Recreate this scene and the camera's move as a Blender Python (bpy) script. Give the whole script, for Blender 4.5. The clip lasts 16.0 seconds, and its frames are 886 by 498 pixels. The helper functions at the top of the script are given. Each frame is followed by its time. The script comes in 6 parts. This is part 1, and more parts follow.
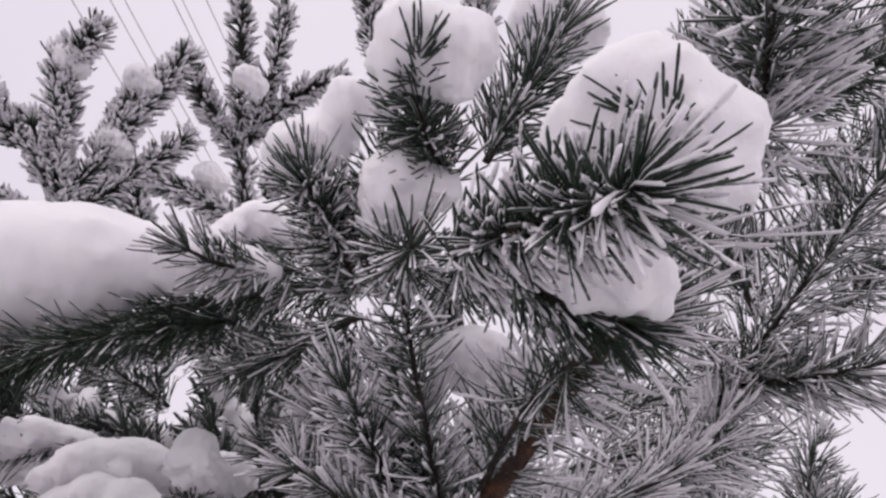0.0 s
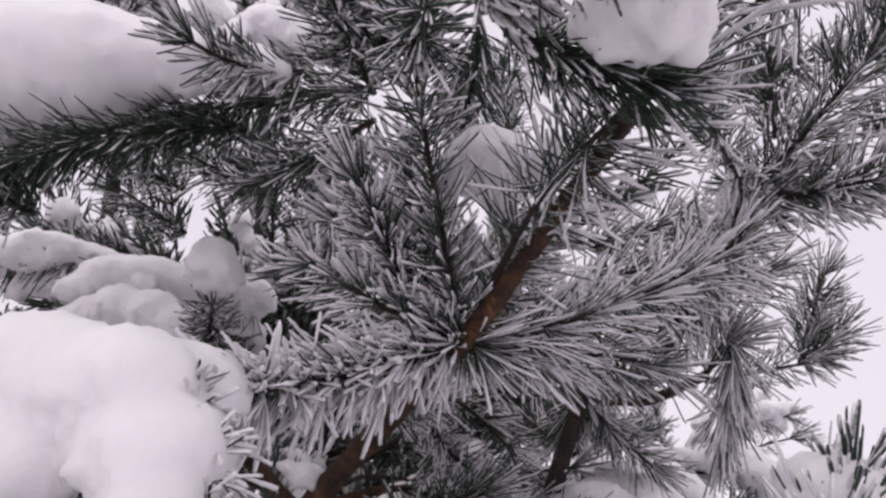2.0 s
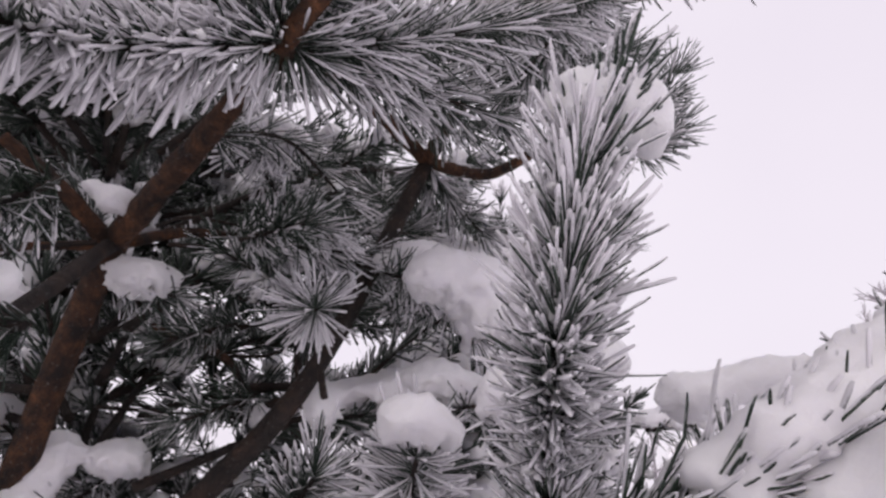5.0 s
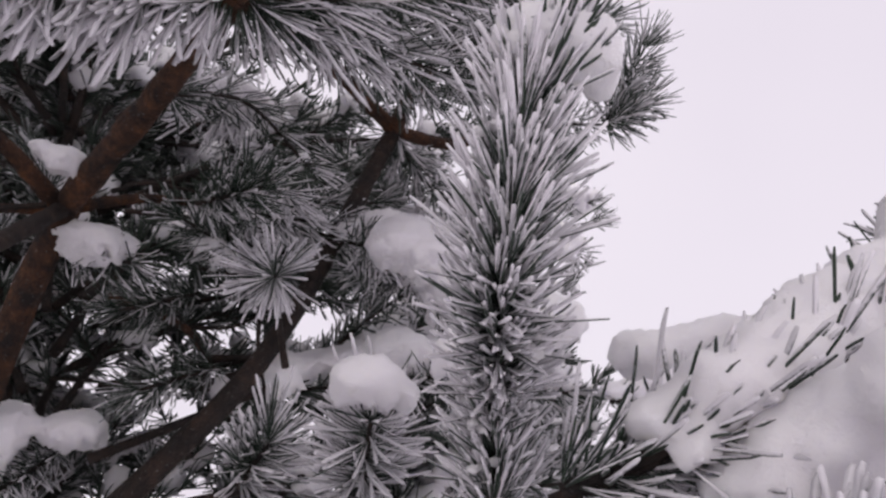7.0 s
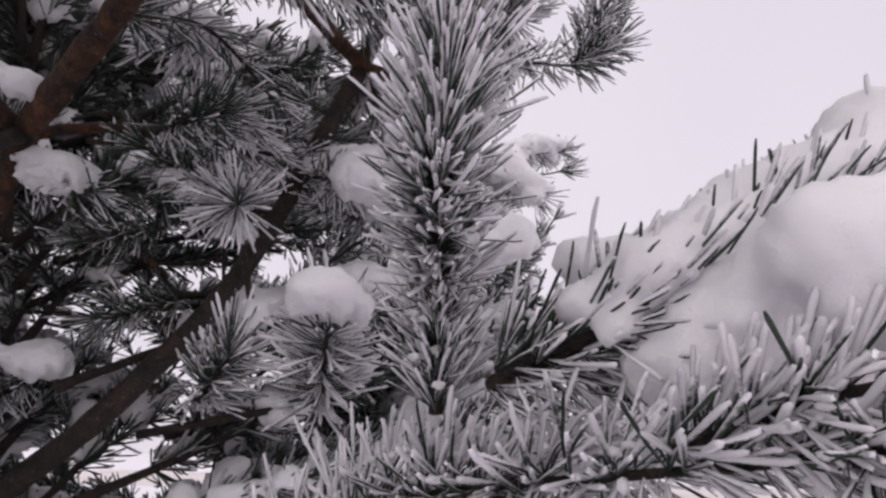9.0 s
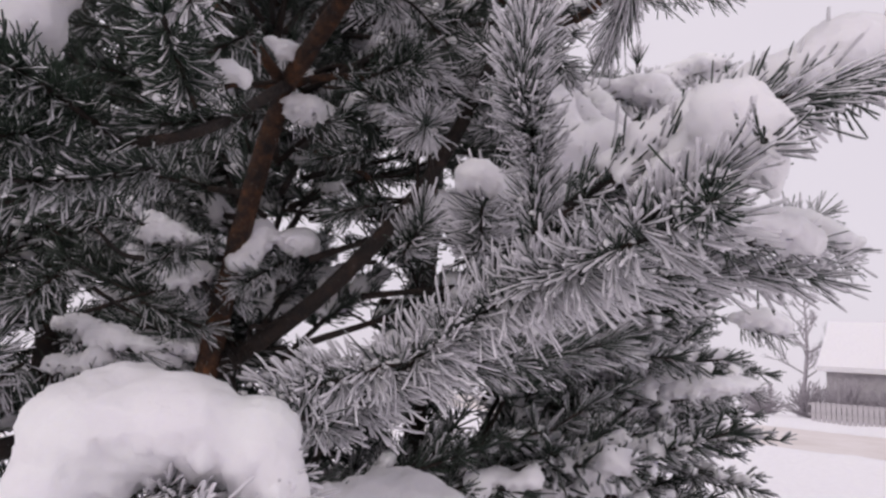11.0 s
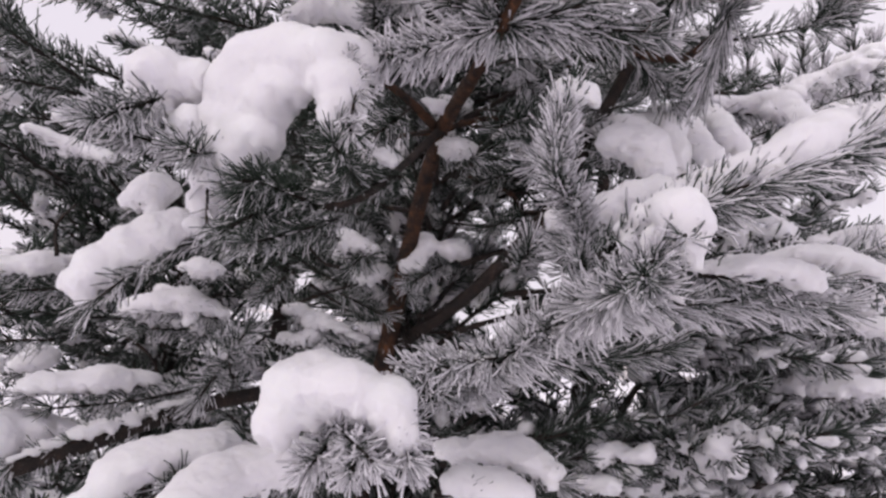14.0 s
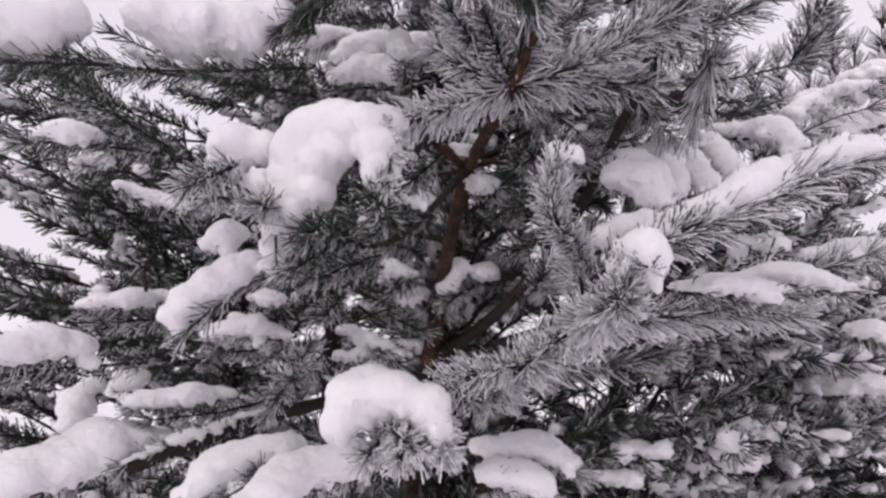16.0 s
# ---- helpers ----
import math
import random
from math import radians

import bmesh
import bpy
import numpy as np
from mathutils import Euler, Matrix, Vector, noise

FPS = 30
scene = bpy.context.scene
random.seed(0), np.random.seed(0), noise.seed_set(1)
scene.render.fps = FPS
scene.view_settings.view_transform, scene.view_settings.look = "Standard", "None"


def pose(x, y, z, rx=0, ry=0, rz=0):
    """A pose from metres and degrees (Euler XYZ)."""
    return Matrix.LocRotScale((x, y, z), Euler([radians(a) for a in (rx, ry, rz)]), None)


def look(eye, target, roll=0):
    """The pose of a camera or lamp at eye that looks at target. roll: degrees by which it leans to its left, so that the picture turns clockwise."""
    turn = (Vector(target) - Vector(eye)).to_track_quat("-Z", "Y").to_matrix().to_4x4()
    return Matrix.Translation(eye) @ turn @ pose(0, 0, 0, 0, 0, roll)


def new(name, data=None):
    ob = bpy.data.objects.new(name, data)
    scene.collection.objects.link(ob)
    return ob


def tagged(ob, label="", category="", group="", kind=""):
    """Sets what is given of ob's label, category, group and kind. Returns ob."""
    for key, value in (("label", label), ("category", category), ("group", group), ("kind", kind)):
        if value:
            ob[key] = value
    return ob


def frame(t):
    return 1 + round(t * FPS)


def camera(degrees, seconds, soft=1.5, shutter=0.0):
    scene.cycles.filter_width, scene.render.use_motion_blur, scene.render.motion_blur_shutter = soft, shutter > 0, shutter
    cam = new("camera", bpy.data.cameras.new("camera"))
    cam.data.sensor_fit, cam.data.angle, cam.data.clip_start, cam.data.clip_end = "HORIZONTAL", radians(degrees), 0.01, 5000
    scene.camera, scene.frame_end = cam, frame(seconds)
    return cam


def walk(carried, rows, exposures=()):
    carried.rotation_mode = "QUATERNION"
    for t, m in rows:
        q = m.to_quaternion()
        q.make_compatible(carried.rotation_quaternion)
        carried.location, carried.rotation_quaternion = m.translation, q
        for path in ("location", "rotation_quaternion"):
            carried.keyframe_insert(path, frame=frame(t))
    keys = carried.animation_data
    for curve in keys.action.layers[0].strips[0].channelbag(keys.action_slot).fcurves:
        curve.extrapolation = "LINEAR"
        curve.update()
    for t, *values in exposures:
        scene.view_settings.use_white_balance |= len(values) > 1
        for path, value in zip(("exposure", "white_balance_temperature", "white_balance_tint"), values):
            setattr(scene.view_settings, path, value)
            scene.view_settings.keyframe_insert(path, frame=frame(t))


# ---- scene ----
cam = camera(69.1, 16.0, 2.6)
PATH = [
    (0, (0.081, 0.043, 1.848), (0.001, 1.357, 3.353), 0.1),
    (0.5, (0.093, 0.058, 1.846), (0.03, 1.408, 3.32), 0.6),
    (1, (0.088, 0.062, 1.826), (0.076, 1.477, 3.239), -0.1),
    (1.5, (0.079, 0.091, 1.808), (0.008, 1.601, 3.117), 0.5),
    (2, (0.074, 0.113, 1.798), (-0.057, 1.697, 3.012), 1.6),
    (2.5, (0.056, 0.142, 1.772), (-0.126, 1.8, 2.876), 2.4),
    (3, (0.053, 0.162, 1.748), (-0.102, 1.883, 2.755), 2.9),
    (3.5, (0.084, 0.187, 1.721), (0.026, 1.962, 2.642), 2.6),
    (4, (0.116, 0.198, 1.71), (0.22, 2.004, 2.563), 2.0),
    (6.5, (0.156, 0.232, 1.704), (0.451, 2.062, 2.455), 1.3),
    (7, (0.165, 0.232, 1.694), (0.485, 2.065, 2.427), 1.1),
    (7.5, (0.17, 0.234, 1.692), (0.522, 2.066, 2.414), 0.9),
    (8, (0.175, 0.235, 1.693), (0.558, 2.067, 2.397), 0.5),
    (8.2, (0.179, 0.235, 1.689), (0.566, 2.069, 2.385), 0.5),
    (10.3, (0.215, 0.137, 1.561), (0.574, 2.043, 2.05), 3.5),
    (10.5, (0.225, 0.093, 1.545), (0.414, 2.025, 2.026), 4.3),
    (11, (0.231, -0.06, 1.512), (0.069, 1.894, 1.904), 5.2),
    (11.5, (0.238, -0.132, 1.529), (-0.039, 1.817, 1.883), 5.7),
    (12, (0.256, -0.191, 1.552), (-0.118, 1.751, 1.854), 6.0),
    (12.5, (0.275, -0.237, 1.547), (-0.188, 1.686, 1.848), 6.6),
    (13, (0.344, -0.28, 1.545), (-0.251, 1.607, 1.833), 7.2),
    (13.5, (0.4, -0.313, 1.563), (-0.265, 1.556, 1.813), 7.8),
    (14, (0.448, -0.361, 1.567), (-0.303, 1.478, 1.802), 8.2),
    (14.5, (0.518, -0.404, 1.571), (-0.316, 1.404, 1.763), 8.3),
    (15, (0.553, -0.447, 1.585), (-0.322, 1.34, 1.784), 8.1),
    (15.5, (0.576, -0.505, 1.584), (-0.301, 1.276, 1.824), 7.1),
    (16, (0.571, -0.571, 1.578), (-0.304, 1.209, 1.835), 6.3),
]
walk(cam, [(t, look(eye, target, roll)) for t, eye, target, roll in PATH],
     [(0, -0.05), (2, -0.03), (2.5, 0.05), (3.5, 0.08), (6.5, -0.04), (8, -0.05), (10.5, -0.22), (11.5, -0.18), (12.5, -0.07), (14, -0.02), (16, -0.02)])

# ---- world and light: an overcast winter sky with a faint, very soft sun ----
world = bpy.data.worlds.new("overcast_sky")
scene.world = world
world.use_nodes = True
wn, wl = world.node_tree.nodes, world.node_tree.links
sky = wn.new("ShaderNodeTexSky")
sky.sky_type, sky.sun_disc = "NISHITA", False
sky.sun_elevation, sky.sun_rotation = radians(38), radians(200)
sky.air_density, sky.dust_density = 1.0, 6.0
cloud = wn.new("ShaderNodeTexNoise")
cloud.inputs["Scale"].default_value, cloud.inputs["Detail"].default_value = 1.3, 3.0
cloud_ramp = wn.new("ShaderNodeValToRGB")
cloud_ramp.color_ramp.elements[0].position, cloud_ramp.color_ramp.elements[0].color = 0.25, (0.88, 0.805, 0.91, 1)
cloud_ramp.color_ramp.elements[1].position, cloud_ramp.color_ramp.elements[1].color = 0.75, (0.97, 0.895, 0.985, 1)
sky_dim = wn.new("ShaderNodeMixRGB")
sky_dim.blend_type, sky_dim.inputs[0].default_value, sky_dim.inputs[2].default_value = "MULTIPLY", 1.0, (0.1, 0.1, 0.1, 1)
veil = wn.new("ShaderNodeMixRGB")
veil.inputs[0].default_value = 0.92
wl.new(sky.outputs[0], sky_dim.inputs[1])
wl.new(cloud.outputs["Fac"], cloud_ramp.inputs[0])
wl.new(sky_dim.outputs[0], veil.inputs[1])
wl.new(cloud_ramp.outputs[0], veil.inputs[2])
wl.new(veil.outputs[0], wn["Background"].inputs[0])
wn["Background"].inputs[1].default_value = 1.0
sun = new("sun", bpy.data.lights.new("sun", "SUN"))
sun.data.energy, sun.data.angle, sun.data.color = 0.5, radians(40), (1.0, 0.95, 0.93)
sun.matrix_world = pose(0, 0, 6, 48, 0, -25)


# ---- materials ----
def nodes_of(name):
    m = bpy.data.materials.new(name)
    m.use_nodes = True
    return m, m.node_tree.nodes, m.node_tree.links, m.node_tree.nodes["Principled BSDF"]


def noise_node(n, l, scale, detail=4.0, rough=0.6, coords="Object"):
    tc = n.new("ShaderNodeTexCoord")
    t = n.new("ShaderNodeTexNoise")
    t.inputs["Scale"].default_value, t.inputs["Detail"].default_value, t.inputs["Roughness"].default_value = scale, detail, rough
    l.new(tc.outputs[coords], t.inputs["Vector"])
    return t


def ramp(n, l, src, stops):
    r = n.new("ShaderNodeValToRGB")
    while len(r.color_ramp.elements) < len(stops):
        r.color_ramp.elements.new(0.5)
    for e, (p, c) in zip(r.color_ramp.elements, stops):
        e.position, e.color = p, (*c, 1)
    l.new(src, r.inputs[0])
    return r


def bump(n, l, bsdf, height, strength, distance):
    b = n.new("ShaderNodeBump")
    b.inputs["Strength"].default_value, b.inputs["Distance"].default_value = strength, distance
    l.new(height, b.inputs["Height"])
    l.new(b.outputs[0], bsdf.inputs["Normal"])


def snow_material(name, grain=420.0):
    m, n, l, b = nodes_of(name)
    big = noise_node(n, l, 9.0)
    fine = noise_node(n, l, grain, 5.0, 0.7)
    c = ramp(n, l, big.outputs["Fac"], [(0.3, (0.88, 0.86, 0.885)), (0.7, (0.95, 0.93, 0.95))])
    l.new(c.outputs[0], b.inputs["Base Color"])
    b.inputs["Roughness"].default_value = 0.75
    b.inputs["Specular IOR Level"].default_value = 0.25
    mix = n.new("ShaderNodeMath")
    mix.operation = "MULTIPLY_ADD"
    mix.inputs[1].default_value = 0.5
    l.new(fine.outputs["Fac"], mix.inputs[0])
    mid = noise_node(n, l, 55.0, 3.0)
    l.new(mid.outputs["Fac"], mix.inputs[2])
    b.inputs["Subsurface Weight"].default_value = 0.85
    b.inputs["Subsurface Radius"].default_value = (1.0, 1.0, 1.05)
    b.inputs["Subsurface Scale"].default_value = 0.022
    bump(n, l, b, mix.outputs[0], 0.55, 0.006)
    return m


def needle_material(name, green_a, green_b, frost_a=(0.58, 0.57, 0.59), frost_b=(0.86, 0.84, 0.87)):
    """Dark pine needle; the mesh attribute 'frost' says how much rime clings to it."""
    m, n, l, b = nodes_of(name)
    at = n.new("ShaderNodeAttribute")
    at.attribute_name = "frost"
    fine = noise_node(n, l, 260.0, 3.0, 0.7)
    add = n.new("ShaderNodeMath")
    add.operation = "MULTIPLY_ADD"
    add.inputs[1].default_value, add.inputs[2].default_value = 0.75, -0.37
    l.new(fine.outputs["Fac"], add.inputs[0])
    s = n.new("ShaderNodeMath")
    s.operation = "ADD"
    l.new(at.outputs["Fac"], s.inputs[0])
    l.new(add.outputs[0], s.inputs[1])
    geo = n.new("ShaderNodeNewGeometry")
    up = n.new("ShaderNodeSeparateXYZ")
    l.new(geo.outputs["Normal"], up.inputs[0])
    s2 = n.new("ShaderNodeMath")
    s2.operation = "MULTIPLY_ADD"
    s2.inputs[1].default_value = 0.22
    l.new(up.outputs["Z"], s2.inputs[0])
    l.new(s.outputs[0], s2.inputs[2])
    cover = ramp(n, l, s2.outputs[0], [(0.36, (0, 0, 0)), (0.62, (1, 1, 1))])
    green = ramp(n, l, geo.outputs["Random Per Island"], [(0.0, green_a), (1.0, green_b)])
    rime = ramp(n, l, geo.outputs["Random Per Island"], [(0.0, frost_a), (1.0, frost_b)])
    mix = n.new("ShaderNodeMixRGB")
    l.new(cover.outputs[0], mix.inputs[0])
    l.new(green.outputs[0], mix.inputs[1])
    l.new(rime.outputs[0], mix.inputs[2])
    l.new(mix.outputs[0], b.inputs["Base Color"])
    rr = ramp(n, l, cover.outputs[0], [(0.0, (0.42,) * 3), (1.0, (0.85,) * 3)])
    l.new(rr.outputs[0], b.inputs["Roughness"])
    b.inputs["Specular IOR Level"].default_value = 0.3
    bump(n, l, b, fine.outputs["Fac"], 0.5, 0.0015)
    return m


def bark_material(name, dark, warm, scale=38.0):
    m, n, l, b = nodes_of(name)
    tc = n.new("ShaderNodeTexCoord")
    v = n.new("ShaderNodeTexVoronoi")
    v.feature = "DISTANCE_TO_EDGE"
    v.inputs["Scale"].default_value = scale
    mp = n.new("ShaderNodeMapping")
    mp.inputs["Scale"].default_value = (1, 1, 0.45)
    l.new(tc.outputs["Object"], mp.inputs[0])
    wob = noise_node(n, l, 30.0, 5.0)
    mixv = n.new("ShaderNodeMixRGB")
    mixv.inputs[0].default_value = 0.12
    l.new(mp.outputs[0], mixv.inputs[1])
    l.new(wob.outputs["Color"], mixv.inputs[2])
    l.new(mixv.outputs[0], v.inputs["Vector"])
    large = noise_node(n, l, 24.0, 6.0, 0.7)
    c = ramp(n, l, large.outputs["Fac"], [(0.36, dark), (0.56, tuple((a + 2 * d) / 3 for a, d in zip(warm, dark))), (0.72, warm)])
    edge = ramp(n, l, v.outputs["Distance"], [(0.0, (0.25,) * 3), (0.12, (1,) * 3)])
    mul = n.new("ShaderNodeMixRGB")
    mul.blend_type, mul.inputs[0].default_value = "MULTIPLY", 0.8
    l.new(c.outputs[0], mul.inputs[1])
    l.new(edge.outputs[0], mul.inputs[2])
    fine = noise_node(n, l, 190.0, 5.0, 0.7)
    rime = ramp(n, l, fine.outputs["Fac"], [(0.62, (0, 0, 0)), (0.74, (0.5, 0.5, 0.5))])
    mix = n.new("ShaderNodeMixRGB")
    mix.inputs[2].default_value = (0.62, 0.6, 0.63, 1)
    l.new(rime.outputs[0], mix.inputs[0])
    l.new(mul.outputs[0], mix.inputs[1])
    l.new(mix.outputs[0], b.inputs["Base Color"])
    b.inputs["Roughness"].default_value = 0.85
    h = n.new("ShaderNodeMath")
    h.operation = "ADD"
    l.new(edge.outputs[0], h.inputs[0])
    l.new(fine.outputs["Fac"], h.inputs[1])
    bump(n, l, b, h.outputs[0], 0.7, 0.006)
    return m


def plain_material(name, a, b_col, scale=6.0, rough=0.8, bump_d=0.01):
    m, n, l, b = nodes_of(name)
    t = noise_node(n, l, scale, 6.0, 0.65)
    c = ramp(n, l, t.outputs["Fac"], [(0.3, a), (0.7, b_col)])
    l.new(c.outputs[0], b.inputs["Base Color"])
    b.inputs["Roughness"].default_value = rough
    bump(n, l, b, t.outputs["Fac"], 0.4, bump_d)
    return m


SNOW = snow_material("fresh_snow")
GROUND_SNOW = snow_material("ground_snow", 60.0)
NEEDLE = needle_material("frosted_needle", (0.012, 0.024, 0.016), (0.035, 0.056, 0.036))
# darker rime tones: the shade inside the crown is put into the colour
NEEDLE_SHADED = needle_material("shaded_frosted_needle", (0.022, 0.034, 0.026), (0.05, 0.068, 0.05), (0.4, 0.4, 0.41), (0.64, 0.63, 0.65))
BARK = bark_material("pine_bark", (0.014, 0.01, 0.008), (0.27, 0.105, 0.038), 62.0)
BARK_DARK = bark_material("dark_pine_bark", (0.016, 0.013, 0.011), (0.07, 0.038, 0.024))
ROAD = plain_material("packed_sandy_snow", (0.7, 0.64, 0.6), (0.86, 0.81, 0.79), 0.6, 0.8)
# board grey is lightened: distance haze mixed into the base colour
WOOD_WALL = plain_material("hazed_boards", (0.42, 0.4, 0.415), (0.6, 0.57, 0.585), 3.0)
# pane tone raised for the same painted haze
GLASS_DARK = plain_material("hazed_window", (0.12, 0.12, 0.13), (0.18, 0.18, 0.19), 2.0, 0.15, 0.0)
METAL = plain_material("pale_grey_wire", (0.38, 0.38, 0.39), (0.5, 0.5, 0.51), 8.0, 0.5, 0.001)
# rime white and distance haze, both painted into this bark tone
HAZY_BARK = plain_material("rimed_hazed_bark", (0.35, 0.32, 0.35), (0.5, 0.47, 0.5), 5.0)


# ---- builders ----
def V(p):
    return np.array(p, float)


def curve_points(pts, n):
    """n points on a smooth curve through the control points."""
    pts = [V(p) for p in pts]
    if len(pts) == 2:
        return np.array([pts[0] + (pts[1] - pts[0]) * s for s in np.linspace(0, 1, n)])
    want, n = n, 48
    ext = [2 * pts[0] - pts[1], *pts, 2 * pts[-1] - pts[-2]]
    out = []
    for s in np.linspace(0, len(pts) - 1, n):
        i = min(int(s), len(pts) - 2)
        f = s - i
        a, b, c, d = ext[i:i + 4]
        out.append(0.5 * (2 * b + (c - a) * f + (2 * a - 5 * b + 4 * c - d) * f * f + (3 * b - a - 3 * c + d) * f ** 3))
    out = np.array(out)
    run = np.concatenate([[0], np.cumsum(np.linalg.norm(np.diff(out, axis=0), axis=1))])
    at = np.linspace(0, run[-1], want)
    return np.stack([np.interp(at, run, out[:, k]) for k in range(3)], axis=1)


def make_mesh(name, verts, faces, material, smooth=True, frost=None):
    me = bpy.data.meshes.new(name)
    me.from_pydata(np.asarray(verts).tolist(), [], np.asarray(faces).tolist() if isinstance(faces, np.ndarray) else faces)
    if smooth:
        me.polygons.foreach_set("use_smooth", [True] * len(me.polygons))
    if frost is not None:
        at = me.attributes.new("frost", "FLOAT", "POINT")
        at.data.foreach_set("value", np.asarray(frost, np.float32))
    me.materials.append(material)
    me.update()
    return me


def tube(pts, radii, sides=8, rough=0.0, rng=None):
    """Vertices and faces of a knobbly tapering rod along pts, closed at both ends."""
    pts = np.asarray(pts)
    n = len(pts)
    tang = np.gradient(pts, axis=0)
    tang /= np.linalg.norm(tang, axis=1)[:, None] + 1e-9
    ref = V((0.31, 0.2, 0.93)) if abs(tang[0][2]) < 0.8 else V((0.9, 0.3, 0.1))
    verts = []
    for i in range(n):
        a = np.cross(tang[i], ref)
        a /= np.linalg.norm(a)
        b = np.cross(tang[i], a)
        for k in range(sides):
            an = 2 * math.pi * k / sides
            r = radii[i] * (1 + (rng.uniform(-rough, rough) if rng is not None else 0))
            verts.append(pts[i] + r * (math.cos(an) * a + math.sin(an) * b))
    faces = [(i * sides + k, i * sides + (k + 1) % sides, (i + 1) * sides + (k + 1) % sides, (i + 1) * sides + k)
             for i in range(n - 1) for k in range(sides)]
    faces += [tuple(range(sides))[::-1], tuple((n - 1) * sides + k for k in range(sides))]
    return verts, faces


WIND = np.array((-0.45, -0.3, 0.84))  # the side from which the rime grew


def needles(curve, rng, count, length, frost, thick=0.0012, sides=4, spread=48.0, droop=0.0, bare=0.0, axis_r=0.004, shed=None):
    """A brush of rimed needles round a twig: arrays of vertices, faces, frost."""
    curve = np.asarray(curve)
    n = len(curve)
    tang = np.gradient(curve, axis=0)
    tang /= np.linalg.norm(tang, axis=1)[:, None] + 1e-9
    u = np.sort(rng.uniform(bare, 1.0, count))
    tipn = int(min(count * 0.16, 42))
    u[-tipn:] = rng.uniform(0.965, 1.0, tipn)
    pos = u * (n - 1)
    i0 = np.minimum(pos.astype(int), n - 2)
    f = (pos - i0)[:, None]
    o = curve[i0] * (1 - f) + curve[i0 + 1] * f
    t = tang[i0] * (1 - f) + tang[i0 + 1] * f
    t /= np.linalg.norm(t, axis=1)[:, None]
    ref = np.tile(V((0.2, 0.1, 0.97)), (count, 1))
    ref[np.abs(t[:, 2]) > 0.85] = (0.95, 0.2, 0.1)
    a = np.cross(t, ref)
    a /= np.linalg.norm(a, axis=1)[:, None]
    b = np.cross(t, a)
    phi = rng.uniform(0, 2 * math.pi, count)
    pair = np.arange(1, count - tipn, 2)
    u[pair], phi[pair] = u[pair - 1], phi[pair - 1] + rng.normal(0, 0.16, len(pair))
    o[pair], t[pair], a[pair], b[pair] = o[pair - 1], t[pair - 1], a[pair - 1], b[pair - 1]
    rad = np.cos(phi)[:, None] * a + np.sin(phi)[:, None] * b
    tuft = np.sin(u * 37 + 2 * phi + rng.uniform(0, 6.28)) + np.sin(u * 71 - 3 * phi)
    ang = np.radians(spread + 5 * tuft + rng.normal(0, 13, count))
    tip = np.clip((u - 0.82) / 0.18, 0, 1)
    ang = ang * (1 - 0.5 * tip * rng.uniform(0.3, 1.6, count)).clip(0.12, 1)
    d = np.cos(ang)[:, None] * t + np.sin(ang)[:, None] * rad
    d[:, 2] -= droop * rng.uniform(0.2, 1.2, count)
    d /= np.linalg.norm(d, axis=1)[:, None]
    # shed points at the camera; needles leave that side so bark shows
    if shed is not None:
        lean = rad @ (V(shed) / np.linalg.norm(shed))
        rad = rad - np.clip(lean, 0, None)[:, None] * V(shed) * 1.7 / np.linalg.norm(shed)
        d = np.cos(ang)[:, None] * t + np.sin(ang)[:, None] * rad
        d /= np.linalg.norm(d, axis=1)[:, None]
    L = length * rng.uniform(0.62, 1.12, count)
    bend = rng.normal(0, 0.13, (count, 3)) + t * 0.2
    side = np.cross(d, rng.normal(0, 1, (count, 3)))
    side /= np.linalg.norm(side, axis=1)[:, None]
    side2 = np.cross(d, side)
    fz = np.clip(rng.normal(frost, 0.22, count), 0, 1)
    rings = [(0.0, 0.7, 0.0), (0.4, 0.9, 0.8), (0.92, 0.95, 1.4), (1.0, 0.5, 1.05)] if sides > 3 else [(0.0, 0.9, 0.2), (0.85, 0.95, 1.4), (1.0, 0.5, 0.9)]
    verts = np.zeros((count, len(rings), sides, 3))
    fr = np.zeros((count, len(rings), sides))
    lump = rng.uniform(0.6, 1.45, (count, len(rings)))
    for j, (s, w, grow) in enumerate(rings):
        c = o + rad * axis_r * 0.6 + d * (L * s)[:, None] + bend * (L * s * s)[:, None]
        r = thick * (w + grow * fz * lump[:, j])
        for k in range(sides):
            an = 2 * math.pi * k / sides
            verts[:, j, k] = c + r[:, None] * (math.cos(an) * side + math.sin(an) * side2)
            fr[:, j, k] = fz * (0.22 + 0.95 * min(1.0, s * 1.3)) + 0.1 * rng.uniform(-1, 1, count) + 0.3 * ((math.cos(an) * side + math.sin(an) * side2) @ WIND) * (s < 0.97)
    nr = len(rings)
    base = (np.arange(count) * nr * sides)[:, None, None, None]
    jj = np.arange(nr - 1)[None, :, None, None] * sides
    kk = np.arange(sides)[None, None, :, None]
    quad = np.concatenate([base + jj + kk, base + jj + (kk + 1) % sides, base + jj + sides + (kk + 1) % sides, base + jj + sides + kk], axis=3).reshape(-1, 4)
    return verts.reshape(-1, 3), quad, fr.reshape(-1)


def tip_caps(count, nr, sides):
    base = (np.arange(count) * nr * sides + (nr - 1) * sides)[:, None]
    return base + np.arange(sides)[None, :]


def thing(name, label, category, group="", kind=""):
    return tagged(new(name), label, category, group, kind)


def add_part(name, mesh, parent, label="", kind=""):
    ob = new(name, mesh)
    ob.parent = parent
    return tagged(ob, label, "", "", kind)


